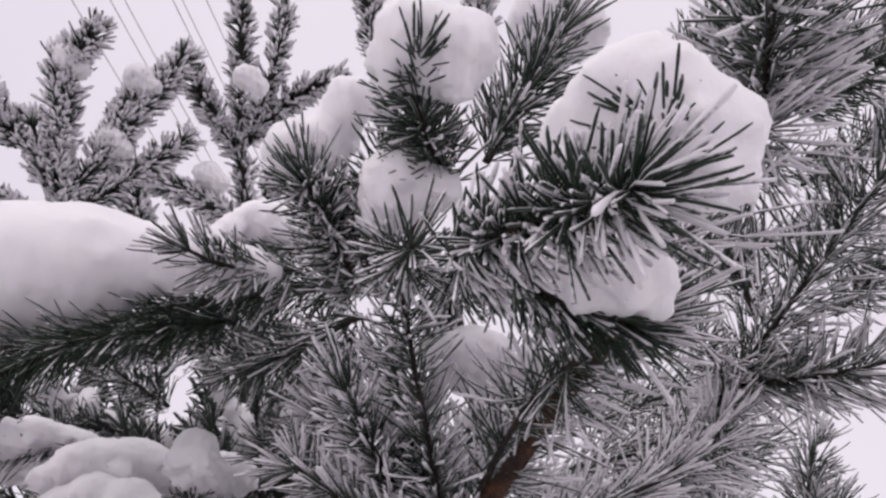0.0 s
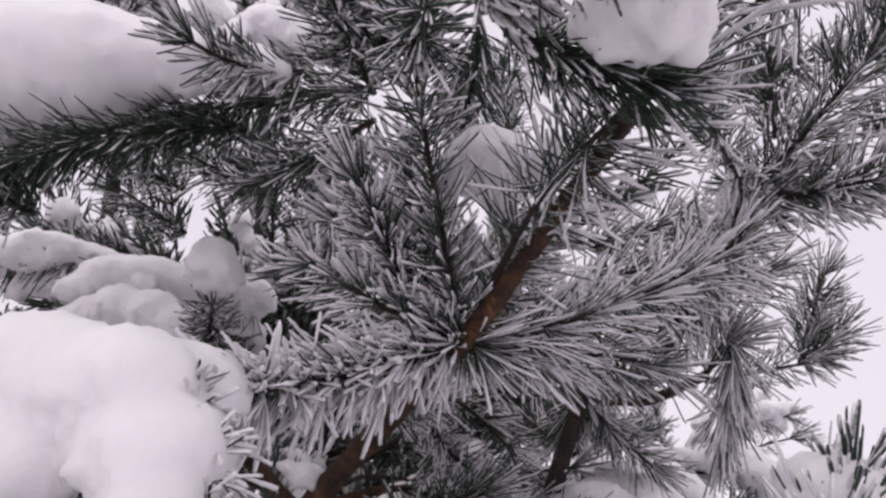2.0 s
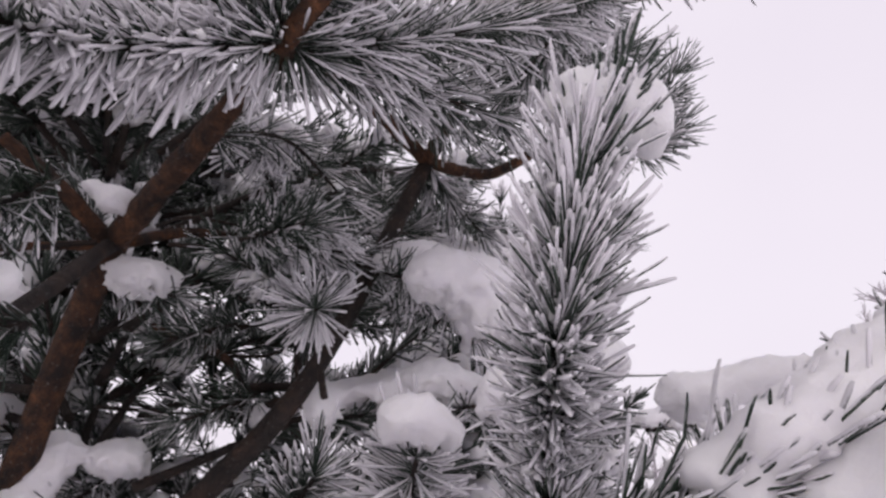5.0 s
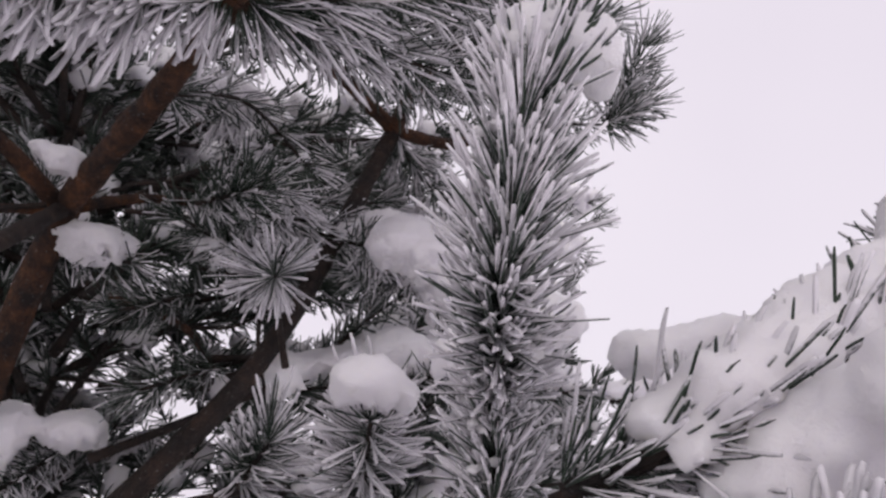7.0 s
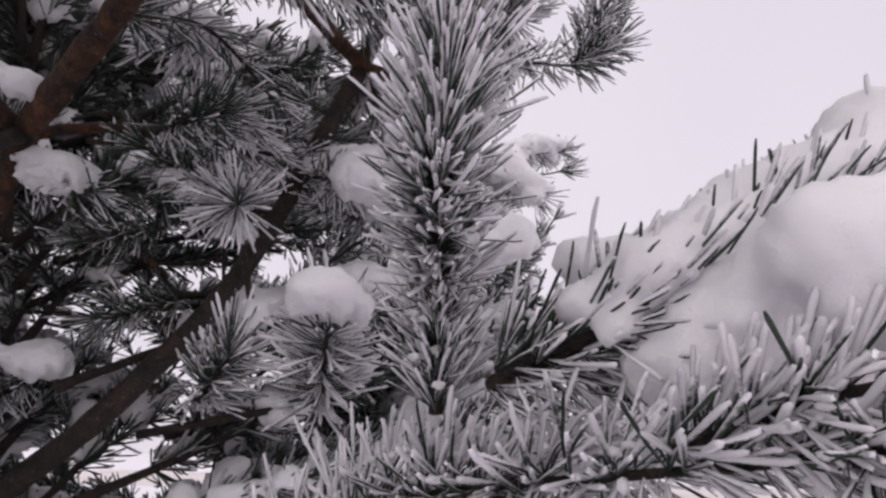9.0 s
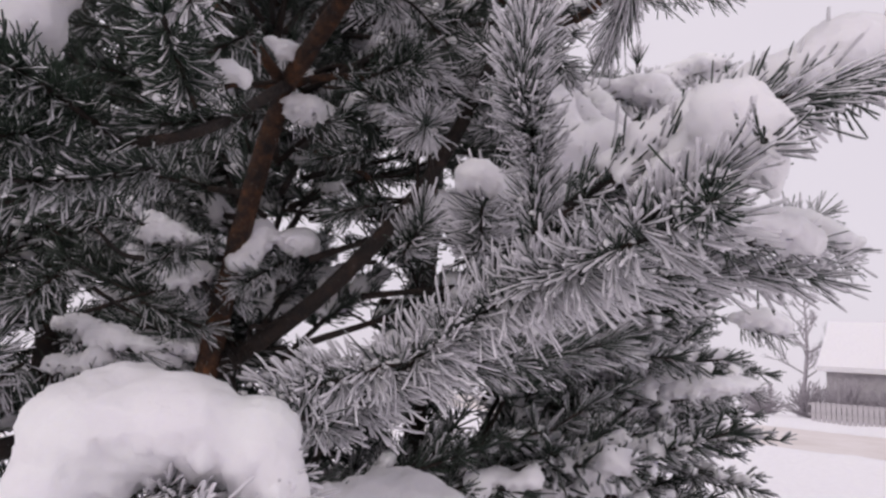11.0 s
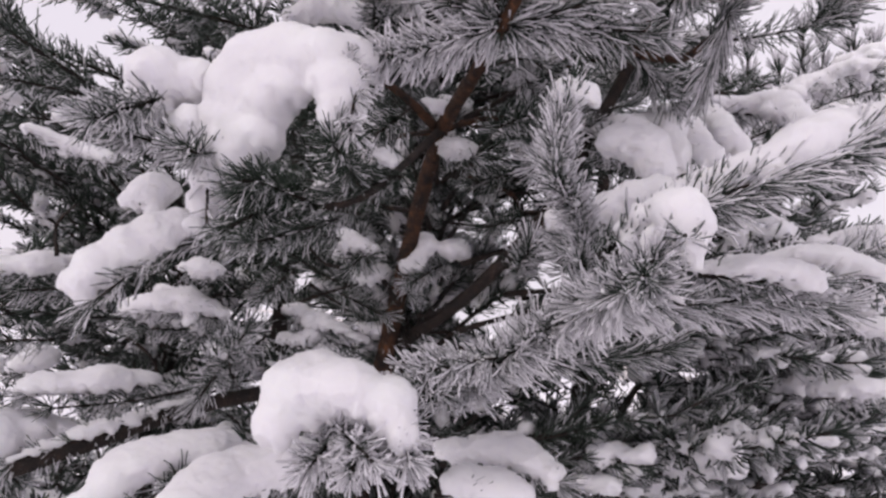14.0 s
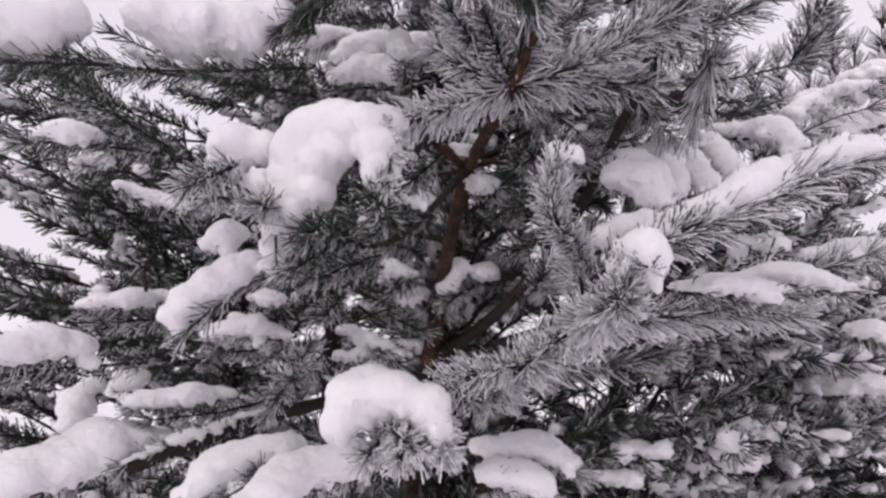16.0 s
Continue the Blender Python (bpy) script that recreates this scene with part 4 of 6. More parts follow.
snow_line([(-1.128, 0.585, 2.013), (-1.154, 0.46, 1.98)], 0.05, 0.03)
shoot(pine, [(-1.196, 0.681, 1.963), (-1.239, 0.623, 1.947)], 0.045, 70, 0.42, 72.0, 0.3)
snow_line([(-1.196, 0.681, 1.967), (-1.239, 0.623, 1.951)], 0.05, 0.03)
shoot(pine, [(-1.107, 0.779, 2.03), (-1.137, 0.578, 1.994), (-1.182, 0.423, 1.953)], 0.055, 300, 0.4)
shoot(pine, [(-1.259, 0.779, 1.918), (-1.188, 0.878, 1.887), (-1.058, 0.878, 1.871)], 0.045, 159, 0.42, 72.0, 0.3)
snow_line([(-1.259, 0.779, 1.922), (-1.188, 0.878, 1.891), (-1.058, 0.878, 1.875)], 0.04, 0.025)
shoot(pine, [(-1.151, 0.954, 1.582), (-1.174, 0.768, 1.546), (-1.218, 0.71, 1.528)], 0.045, 164, 0.42, 72.0, 0.3)
snow_line([(-1.151, 0.954, 1.586), (-1.174, 0.768, 1.55), (-1.218, 0.71, 1.532)], 0.045, 0.03)
shoot(pine, [(-1.123, 0.985, 1.535), (-1.187, 0.75, 1.496)], 0.055, 260, 0.5)
shoot(pine, [(-0.689, 0.981, 1.503), (-0.788, 0.896, 1.505), (-0.841, 0.843, 1.481)], 0.045, 129, 0.42, 72.0, 0.3)
snow_line([(-0.689, 0.981, 1.507), (-0.788, 0.896, 1.509), (-0.841, 0.843, 1.485)], 0.05, 0.035)
shoot(pine, [(-0.693, 1.103, 1.475), (-0.815, 0.867, 1.456)], 0.055, 220, 0.4)
shoot(pine, [(-1.17, 0.912, 1.324), (-1.127, 0.801, 1.297)], 0.045, 75, 0.42, 72.0, 0.3)
snow_line([(-1.17, 0.912, 1.328), (-1.127, 0.801, 1.301)], 0.045, 0.03)
shoot(pine, [(-1.334, 0.86, 1.285), (-1.264, 0.768, 1.212), (-1.27, 0.746, 1.163)], 0.045, 118, 0.42, 72.0, 0.3)
snow_line([(-1.334, 0.86, 1.289), (-1.264, 0.768, 1.216), (-1.27, 0.746, 1.167)], 0.05, 0.03)
shoot(pine, [(0.456, 0.752, 2.807), (0.625, 0.657, 2.723)], 0.06, 200, 0.38)
shoot(pine, [(0.485, 0.892, 2.745), (0.631, 0.785, 2.69)], 0.06, 200, 0.38)
shoot(pine, [(0.431, 0.602, 2.85), (0.478, 0.478, 2.835)], 0.06, 200, 0.38)
shoot(pine, [(0.468, 0.635, 2.754), (0.514, 0.505, 2.747)], 0.06, 200, 0.38)
shoot(pine, [(0.67, 0.74, 2.773), (0.755, 0.602, 2.74)], 0.06, 200, 0.38)
shoot(pine, [(0.548, 0.866, 2.586), (0.513, 0.744, 2.65)], 0.06, 200, 0.38)
shoot(pine, [(0.705, 0.895, 2.605), (0.76, 0.762, 2.612)], 0.06, 200, 0.38)
shoot(pine, [(0.518, 0.45, 2.65), (0.567, 0.382, 2.591)], 0.06, 200, 0.38)
shoot(pine, [(0.493, 0.479, 2.584), (0.553, 0.389, 2.531)], 0.06, 200, 0.38)
shoot(pine, [(0.434, 0.816, 2.546), (0.385, 0.714, 2.596)], 0.06, 200, 0.38)
shoot(pine, [(-0.368, 0.982, 2.626), (-0.431, 0.892, 2.607)], 0.06, 220, 0.42)
shoot(pine, [(-0.348, 1.001, 2.613), (-0.351, 0.898, 2.649)], 0.06, 220, 0.42)
shoot(pine, [(-0.56, 1.141, 2.643), (-0.651, 1.0, 2.653)], 0.06, 220, 0.42)
shoot(pine, [(-0.669, 1.118, 2.577), (-0.738, 1.03, 2.522)], 0.06, 220, 0.42)
shoot(pine, [(-0.203, 0.944, 2.587), (-0.273, 0.861, 2.573)], 0.06, 220, 0.42)
shoot(pine, [(-0.135, 0.985, 2.471), (-0.204, 0.937, 2.421)], 0.06, 220, 0.42)
shoot(pine, [(-0.182, 1.157, 2.463), (-0.29, 1.057, 2.477)], 0.06, 220, 0.42)
shoot(pine, [(-0.564, 1.082, 2.715), (-0.626, 0.983, 2.695)], 0.06, 220, 0.42)
shoot(pine, [(-0.615, 1.013, 2.473), (-0.692, 0.971, 2.445), (-0.771, 0.926, 2.404)], 0.05, 118, 0.42, 72.0, 0.3)
snow_line([(-0.615, 1.013, 2.477), (-0.692, 0.971, 2.449), (-0.771, 0.926, 2.408)], 0.055, 0.022)
shoot(pine, [(-0.392, 1.193, 2.479), (-0.483, 1.121, 2.42), (-0.56, 1.023, 2.401), (-0.628, 0.998, 2.36)], 0.058, 210, 0.42, 72.0, 0.3)
snow_line([(-0.392, 1.193, 2.489), (-0.483, 1.121, 2.43), (-0.56, 1.023, 2.411), (-0.628, 0.998, 2.37)], 0.07, 0.05)
shoot(pine, [(-0.174, 1.022, 2.578), (-0.255, 1.01, 2.56)], 0.045, 70, 0.42, 72.0, 0.3)
snow_line([(-0.174, 1.022, 2.582), (-0.255, 1.01, 2.564)], 0.045, 0.03)
snow([((-0.227, 0.998, 2.674), (0.05, 0.05, 0.03)), ((-0.184, 0.999, 2.687), (0.04, 0.04, 0.025))])
snow([((-0.155, 0.874, 2.495), (0.04, 0.04, 0.02)), ((-0.122, 0.919, 2.456), (0.06, 0.05, 0.025)), ((-0.184, 0.908, 2.449), (0.04, 0.04, 0.022))])
snow([((0.033, 0.906, 2.563), (0.05, 0.05, 0.03)), ((0.098, 0.927, 2.541), (0.04, 0.04, 0.04))])

# pine tops further off against the sky
pine_tops = thing("pine_tree", "tall pine whose rimed upright shoots stand against the sky", "tree")
shoot(pine_tops, [(-1.156, 1.25, 3.364), (-1.15, 1.01, 3.532), (-1.109, 0.815, 3.657)], 0.052, 486, 0.85, 56.0, 0.0, 0.0, 0.016, 0.0026, 3)
shoot(pine_tops, [(-1.17, 1.118, 3.449), (-1.089, 0.851, 3.654), (-0.96, 0.723, 3.662)], 0.052, 486, 0.85, 56.0, 0.0, 0.0, 0.016, 0.0026, 3)
shoot(pine_tops, [(-1.177, 1.186, 3.396), (-1.04, 1.064, 3.576), (-0.93, 0.928, 3.713)], 0.052, 486, 0.85, 56.0, 0.0, 0.0, 0.016, 0.0026, 3)
shoot(pine_tops, [(-1.061, 1.116, 3.53), (-0.925, 0.991, 3.685), (-0.797, 0.881, 3.801)], 0.052, 486, 0.85, 56.0, 0.0, 0.0, 0.016, 0.0026, 3)
shoot(pine_tops, [(-1.112, 1.199, 3.437), (-0.979, 1.16, 3.555), (-0.831, 1.112, 3.668)], 0.052, 486, 0.85, 56.0, 0.0, 0.0, 0.016, 0.0026, 3)
shoot(pine_tops, [(-1.183, 1.113, 3.443), (-1.196, 1.021, 3.49), (-1.198, 0.948, 3.531)], 0.052, 222, 0.85, 56.0, 0.0, 0.0, 0.016, 0.0026, 3)
shoot(pine_tops, [(-1.23, 0.993, 3.48), (-1.262, 0.894, 3.509), (-1.29, 0.798, 3.532)], 0.052, 486, 0.85, 56.0, 0.0, 0.0, 0.016, 0.0026, 3)
shoot(pine_tops, [(-1.228, 1.19, 3.351), (-1.291, 1.105, 3.356), (-1.35, 1.035, 3.349)], 0.052, 486, 0.85, 56.0, 0.0, 0.0, 0.016, 0.0026, 3)
shoot(pine_tops, [(-0.738, 1.537, 3.676), (-0.721, 1.163, 3.933), (-0.631, 0.739, 4.031)], 0.052, 648, 0.85, 56.0, 0.0, 0.0, 0.016, 0.0026, 3)
shoot(pine_tops, [(-0.693, 1.257, 3.89), (-0.56, 0.987, 3.958), (-0.495, 0.792, 4.053)], 0.052, 405, 0.85, 56.0, 0.0, 0.0, 0.016, 0.0026, 3)
shoot(pine_tops, [(-0.737, 1.3, 3.847), (-0.803, 1.042, 3.842), (-0.838, 0.934, 3.877)], 0.052, 486, 0.85, 56.0, 0.0, 0.0, 0.016, 0.0026, 3)
shoot(pine_tops, [(-0.712, 1.253, 3.886), (-0.498, 1.102, 3.922), (-0.339, 1.027, 3.883)], 0.052, 486, 0.85, 56.0, 0.0, 0.0, 0.016, 0.0026, 3)
shoot(pine_tops, [(-0.611, 1.325, 3.627), (-0.432, 1.197, 3.769), (-0.312, 1.148, 3.825)], 0.052, 486, 0.85, 56.0, 0.0, 0.0, 0.016, 0.0026, 3)
shoot(pine_tops, [(-0.688, 1.383, 3.55), (-0.816, 1.272, 3.572), (-0.892, 1.219, 3.568)], 0.052, 486, 0.85, 56.0, 0.0, 0.0, 0.016, 0.0026, 3)
shoot(pine_tops, [(-0.156, 1.149, 3.85), (-0.213, 0.907, 3.958), (-0.215, 0.741, 4.018)], 0.052, 486, 0.85, 56.0, 0.0, 0.0, 0.016, 0.0026, 3)
shoot(pine_tops, [(0.168, 0.932, 3.966), (0.153, 0.832, 4.006), (0.248, 0.738, 4.033)], 0.052, 486, 0.85, 56.0, 0.0, 0.0, 0.016, 0.0026, 3)
shoot(pine_tops, [(-0.978, 1.322, 3.438), (-0.985, 1.218, 3.512)], 0.052, 202, 0.85, 56.0, 0.0, 0.0, 0.016, 0.0026, 3)
branch(pine_tops, [(-1.5, 2.6, 0.0), (-1.271, 1.812, 3.188), (-1.139, 1.202, 3.414)], .06, .02, BARK_DARK)
branch(pine_tops, [(-0.8, 2.9, 0.0), (-0.828, 2.107, 3.331), (-0.733, 1.472, 3.73)], .06, .02, BARK_DARK)
snow([((-1.078, 0.807, 3.655), (0.05, 0.05, 0.035)), ((-1.06, 0.835, 3.655), (0.04, 0.04, 0.03))], "small white snow cap on a far pine top")
snow([((-0.919, 0.905, 3.706), (0.05, 0.05, 0.035)), ((-0.897, 0.934, 3.704), (0.04, 0.04, 0.03))], "small white snow cap on a far pine top")
snow([((-1.015, 1.045, 3.577), (0.05, 0.05, 0.035)), ((-0.993, 1.075, 3.573), (0.04, 0.04, 0.03))], "small white snow cap on a far pine top")
snow([((-0.77, 1.211, 3.611), (0.05, 0.05, 0.035)), ((-0.742, 1.241, 3.603), (0.04, 0.04, 0.03))], "small white snow cap on a far pine top")
snow([((-0.62, 0.973, 3.807), (0.05, 0.05, 0.035)), ((-0.593, 1.002, 3.802), (0.04, 0.04, 0.03))], "small white snow cap on a far pine top")

# inner brushes behind the trunk
shoot(pine, [(-0.465, 1.137, 1.757), (-0.528, 1.001, 1.754)], 0.055, 190, 0.33)
shoot(pine, [(-0.408, 1.279, 1.788), (-0.444, 1.18, 1.691)], 0.055, 190, 0.33)
shoot(pine, [(-0.564, 1.084, 1.651), (-0.564, 0.988, 1.583)], 0.055, 190, 0.33)
shoot(pine, [(-0.551, 1.331, 1.619), (-0.394, 1.325, 1.572)], 0.055, 190, 0.33)
shoot(pine, [(-0.475, 1.366, 1.714), (-0.331, 1.352, 1.645)], 0.055, 190, 0.33)
shoot(pine, [(-0.07, 1.362, 2.023), (-0.162, 1.263, 1.959)], 0.055, 190, 0.33)
shoot(pine, [(-0.02, 1.353, 1.896), (-0.11, 1.253, 1.838)], 0.055, 190, 0.33)
shoot(pine, [(0.024, 1.268, 2.061), (-0.068, 1.15, 2.077)], 0.055, 190, 0.33)
shoot(pine, [(-0.324, 0.978, 1.805), (-0.368, 0.86, 1.788)], 0.055, 190, 0.33)
shoot(pine, [(-0.143, 0.787, 1.991), (-0.175, 0.707, 1.904)], 0.055, 190, 0.33)
shoot(pine, [(-0.022, 1.04, 2.052), (0.07, 0.977, 2.056)], 0.055, 190, 0.33)
snow([((-0.475, 1.194, 1.779), (0.033, 0.022, 0.021)), ((-0.482, 1.172, 1.749), (0.023, 0.029, 0.022)), ((-0.447, 1.188, 1.754), (0.041, 0.026, 0.024)), ((-0.425, 1.219, 1.752), (0.041, 0.027, 0.019))], "small white snow lump on an inner pine shoot", 0.006, 0.016)
shoot(pine, [(-0.52, 1.224, 1.737), (-0.406, 1.209, 1.726)], 0.05, 110, 0.4, 70.0, 0.2)
snow([((-0.499, 1.332, 1.69), (0.037, 0.021, 0.025)), ((-0.48, 1.324, 1.694), (0.025, 0.034, 0.019)), ((-0.464, 1.302, 1.675), (0.038, 0.034, 0.025)), ((-0.43, 1.335, 1.698), (0.039, 0.022, 0.028))], "small white snow lump on an inner pine shoot", 0.006, 0.016)
shoot(pine, [(-0.514, 1.348, 1.674), (-0.395, 1.332, 1.665)], 0.05, 110, 0.4, 70.0, 0.2)
snow([((-0.501, 1.124, 1.526), (0.035, 0.026, 0.028)), ((-0.494, 1.137, 1.539), (0.033, 0.024, 0.017)), ((-0.478, 1.125, 1.529), (0.04, 0.025, 0.028)), ((-0.43, 1.132, 1.522), (0.037, 0.037, 0.015))], "small white snow lump on an inner pine shoot", 0.006, 0.016)
shoot(pine, [(-0.537, 1.164, 1.514), (-0.426, 1.149, 1.51)], 0.05, 110, 0.4, 70.0, 0.2)
snow([((-0.574, 1.147, 1.553), (0.025, 0.039, 0.016)), ((-0.585, 1.164, 1.553), (0.041, 0.036, 0.017)), ((-0.539, 1.149, 1.543), (0.035, 0.028, 0.023)), ((-0.538, 1.168, 1.538), (0.032, 0.024, 0.022))], "small white snow lump on an inner pine shoot", 0.006, 0.016)
shoot(pine, [(-0.615, 1.173, 1.519), (-0.502, 1.162, 1.515)], 0.05, 110, 0.4, 70.0, 0.2)
snow([((-0.77, 0.933, 1.624), (0.037, 0.029, 0.014)), ((-0.743, 0.927, 1.625), (0.029, 0.028, 0.029)), ((-0.748, 0.969, 1.612), (0.031, 0.022, 0.023)), ((-0.704, 0.932, 1.624), (0.041, 0.039, 0.026))], "small white snow lump on an inner pine shoot", 0.006, 0.016)
shoot(pine, [(-0.802, 0.957, 1.617), (-0.697, 0.958, 1.611)], 0.05, 110, 0.4, 70.0, 0.2)
snow([((-0.563, 1.324, 1.499), (0.031, 0.028, 0.018)), ((-0.538, 1.368, 1.489), (0.033, 0.022, 0.021)), ((-0.526, 1.37, 1.496), (0.024, 0.031, 0.02)), ((-0.482, 1.353, 1.495), (0.041, 0.025, 0.016))], "small white snow lump on an inner pine shoot", 0.006, 0.016)
shoot(pine, [(-0.582, 1.369, 1.468), (-0.462, 1.355, 1.465)], 0.05, 110, 0.4, 70.0, 0.2)
snow([((-0.469, 1.353, 1.532), (0.032, 0.041, 0.016)), ((-0.448, 1.389, 1.519), (0.042, 0.023, 0.023)), ((-0.427, 1.389, 1.526), (0.024, 0.037, 0.029)), ((-0.418, 1.415, 1.517), (0.029, 0.039, 0.018))], "small white snow lump on an inner pine shoot", 0.006, 0.016)
shoot(pine, [(-0.5, 1.416, 1.498), (-0.379, 1.397, 1.494)], 0.05, 110, 0.4, 70.0, 0.2)
snow([((-0.795, 0.898, 1.556), (0.035, 0.027, 0.02)), ((-0.781, 0.903, 1.537), (0.031, 0.024, 0.021)), ((-0.781, 0.954, 1.542), (0.02, 0.027, 0.026)), ((-0.761, 0.936, 1.552), (0.039, 0.035, 0.023))], "small white snow lump on an inner pine shoot", 0.006, 0.016)
shoot(pine, [(-0.837, 0.924, 1.532), (-0.733, 0.926, 1.528)], 0.05, 110, 0.4, 70.0, 0.2)
snow([((-0.835, 0.904, 1.492), (0.035, 0.034, 0.027)), ((-0.838, 0.933, 1.483), (0.039, 0.034, 0.024)), ((-0.837, 0.938, 1.494), (0.022, 0.039, 0.028)), ((-0.797, 0.943, 1.482), (0.04, 0.029, 0.018))], "small white snow lump on an inner pine shoot", 0.006, 0.016)
shoot(pine, [(-0.889, 0.939, 1.464), (-0.785, 0.943, 1.461)], 0.05, 110, 0.4, 70.0, 0.2)
snow([((-0.794, 0.959, 1.483), (0.031, 0.035, 0.026)), ((-0.797, 0.984, 1.488), (0.03, 0.032, 0.018)), ((-0.777, 0.99, 1.486), (0.024, 0.034, 0.028)), ((-0.744, 0.984, 1.476), (0.029, 0.036, 0.026))], "small white snow lump on an inner pine shoot", 0.006, 0.016)
shoot(pine, [(-0.833, 0.994, 1.46), (-0.727, 0.995, 1.457)], 0.05, 110, 0.4, 70.0, 0.2)
snow([((-0.76, 1.049, 1.484), (0.028, 0.034, 0.023)), ((-0.774, 1.094, 1.48), (0.03, 0.04, 0.017)), ((-0.723, 1.08, 1.461), (0.025, 0.026, 0.017)), ((-0.72, 1.09, 1.462), (0.039, 0.03, 0.027))], "small white snow lump on an inner pine shoot", 0.006, 0.016)
shoot(pine, [(-0.796, 1.094, 1.462), (-0.686, 1.093, 1.459)], 0.05, 110, 0.4, 70.0, 0.2)
snow([((-0.557, 1.102, 1.475), (0.032, 0.024, 0.022)), ((-0.532, 1.104, 1.478), (0.035, 0.027, 0.016)), ((-0.541, 1.134, 1.472), (0.031, 0.028, 0.022)), ((-0.502, 1.132, 1.495), (0.025, 0.039, 0.022))], "small white snow lump on an inner pine shoot", 0.006, 0.016)
shoot(pine, [(-0.589, 1.127, 1.461), (-0.479, 1.115, 1.459)], 0.05, 110, 0.4, 70.0, 0.2)
snow([((-0.199, 1.152, 2.039), (0.036, 0.032, 0.018)), ((-0.191, 1.158, 2.016), (0.035, 0.039, 0.018)), ((-0.164, 1.148, 2.024), (0.03, 0.029, 0.029)), ((-0.166, 1.177, 2.036), (0.041, 0.027, 0.026))], "small white snow lump on an inner pine shoot", 0.006, 0.016)
shoot(pine, [(-0.228, 1.196, 2.028), (-0.122, 1.166, 2.005)], 0.05, 110, 0.4, 70.0, 0.2)
snow([((-0.034, 1.232, 2.062), (0.034, 0.038, 0.016)), ((-0.015, 1.263, 2.062), (0.038, 0.029, 0.018)), ((-0.011, 1.244, 2.052), (0.025, 0.027, 0.018)), ((0.053, 1.269, 2.045), (0.035, 0.026, 0.019))], "small white snow lump on an inner pine shoot", 0.006, 0.016)
shoot(pine, [(-0.06, 1.303, 2.053), (0.044, 1.262, 2.026)], 0.05, 110, 0.4, 70.0, 0.2)

# far pine tops to the right
pine_far = thing("pine_tree", "far pine with upright rimed shoots and snowy whorls", "tree")
shoot(pine_far, [(0.265, 6.571, 3.849), (0.287, 6.488, 4.098), (0.256, 6.395, 4.342)], 0.17, 170, 0.8, 44.0, 0.0, 0.0, 0.03, 0.0055, 3)
shoot(pine_far, [(0.479, 6.882, 3.879), (0.492, 6.737, 4.304), (0.452, 6.571, 4.713)], 0.17, 170, 0.8, 44.0, 0.0, 0.0, 0.03, 0.0055, 3)
shoot(pine_far, [(0.733, 7.187, 3.902), (0.741, 7.021, 4.396), (0.694, 6.829, 4.87)], 0.17, 170, 0.8, 44.0, 0.0, 0.0, 0.03, 0.0055, 3)
shoot(pine_far, [(0.996, 6.588, 3.776), (1.004, 6.463, 4.145), (0.963, 6.324, 4.503)], 0.17, 170, 0.8, 44.0, 0.0, 0.0, 0.03, 0.0055, 3)
shoot(pine_far, [(1.209, 6.828, 3.966), (1.206, 6.645, 4.471), (1.153, 6.438, 4.952)], 0.17, 170, 0.8, 44.0, 0.0, 0.0, 0.03, 0.0055, 3)
shoot(pine_far, [(1.433, 7.078, 4.102), (1.435, 6.931, 4.51), (1.386, 6.77, 4.905)], 0.17, 170, 0.8, 44.0, 0.0, 0.0, 0.03, 0.0055, 3)
shoot(pine_far, [(1.592, 6.471, 3.95), (1.584, 6.298, 4.415), (1.528, 6.105, 4.859)], 0.17, 170, 0.8, 44.0, 0.0, 0.0, 0.03, 0.0055, 3)
shoot(pine_far, [(1.825, 6.778, 3.874), (1.817, 6.62, 4.333), (1.761, 6.444, 4.775)], 0.17, 170, 0.8, 44.0, 0.0, 0.0, 0.03, 0.0055, 3)
shoot(pine_far, [(0.549, 7.273, 3.602), (0.57, 7.188, 3.906), (0.533, 7.092, 4.203)], 0.17, 170, 0.8, 44.0, 0.0, 0.0, 0.03, 0.0055, 3)
shoot(pine_far, [(0.863, 6.686, 3.451), (0.873, 6.576, 3.835), (0.833, 6.448, 4.208)], 0.17, 170, 0.8, 44.0, 0.0, 0.0, 0.03, 0.0055, 3)
shoot(pine_far, [(1.13, 6.948, 3.58), (1.145, 6.866, 3.859), (1.109, 6.779, 4.135)], 0.17, 170, 0.8, 44.0, 0.0, 0.0, 0.03, 0.0055, 3)
shoot(pine_far, [(1.612, 7.207, 3.587), (1.619, 7.103, 3.952), (1.576, 6.988, 4.31)], 0.17, 170, 0.8, 44.0, 0.0, 0.0, 0.03, 0.0055, 3)
snow([((0.366, 6.52, 4.014), (0.2, 0.2, 0.11)), ((0.496, 6.542, 3.955), (0.16, 0.16, 0.1))], "white snow pad on a far pine whorl", 0.02, 0.03)
snow([((0.832, 6.506, 4.05), (0.2, 0.2, 0.11)), ((0.954, 6.52, 3.991), (0.16, 0.16, 0.1))], "white snow pad on a far pine whorl", 0.02, 0.03)
snow([((1.219, 6.47, 4.079), (0.2, 0.2, 0.11)), ((1.335, 6.48, 4.02), (0.16, 0.16, 0.1))], "white snow pad on a far pine whorl", 0.02, 0.03)
snow([((1.537, 6.425, 4.104), (0.2, 0.2, 0.11)), ((1.647, 6.43, 4.045), (0.16, 0.16, 0.1))], "white snow pad on a far pine whorl", 0.02, 0.03)
snow([((0.635, 6.562, 3.897), (0.2, 0.2, 0.11)), ((0.762, 6.578, 3.838), (0.16, 0.16, 0.1))], "white snow pad on a far pine whorl", 0.02, 0.03)
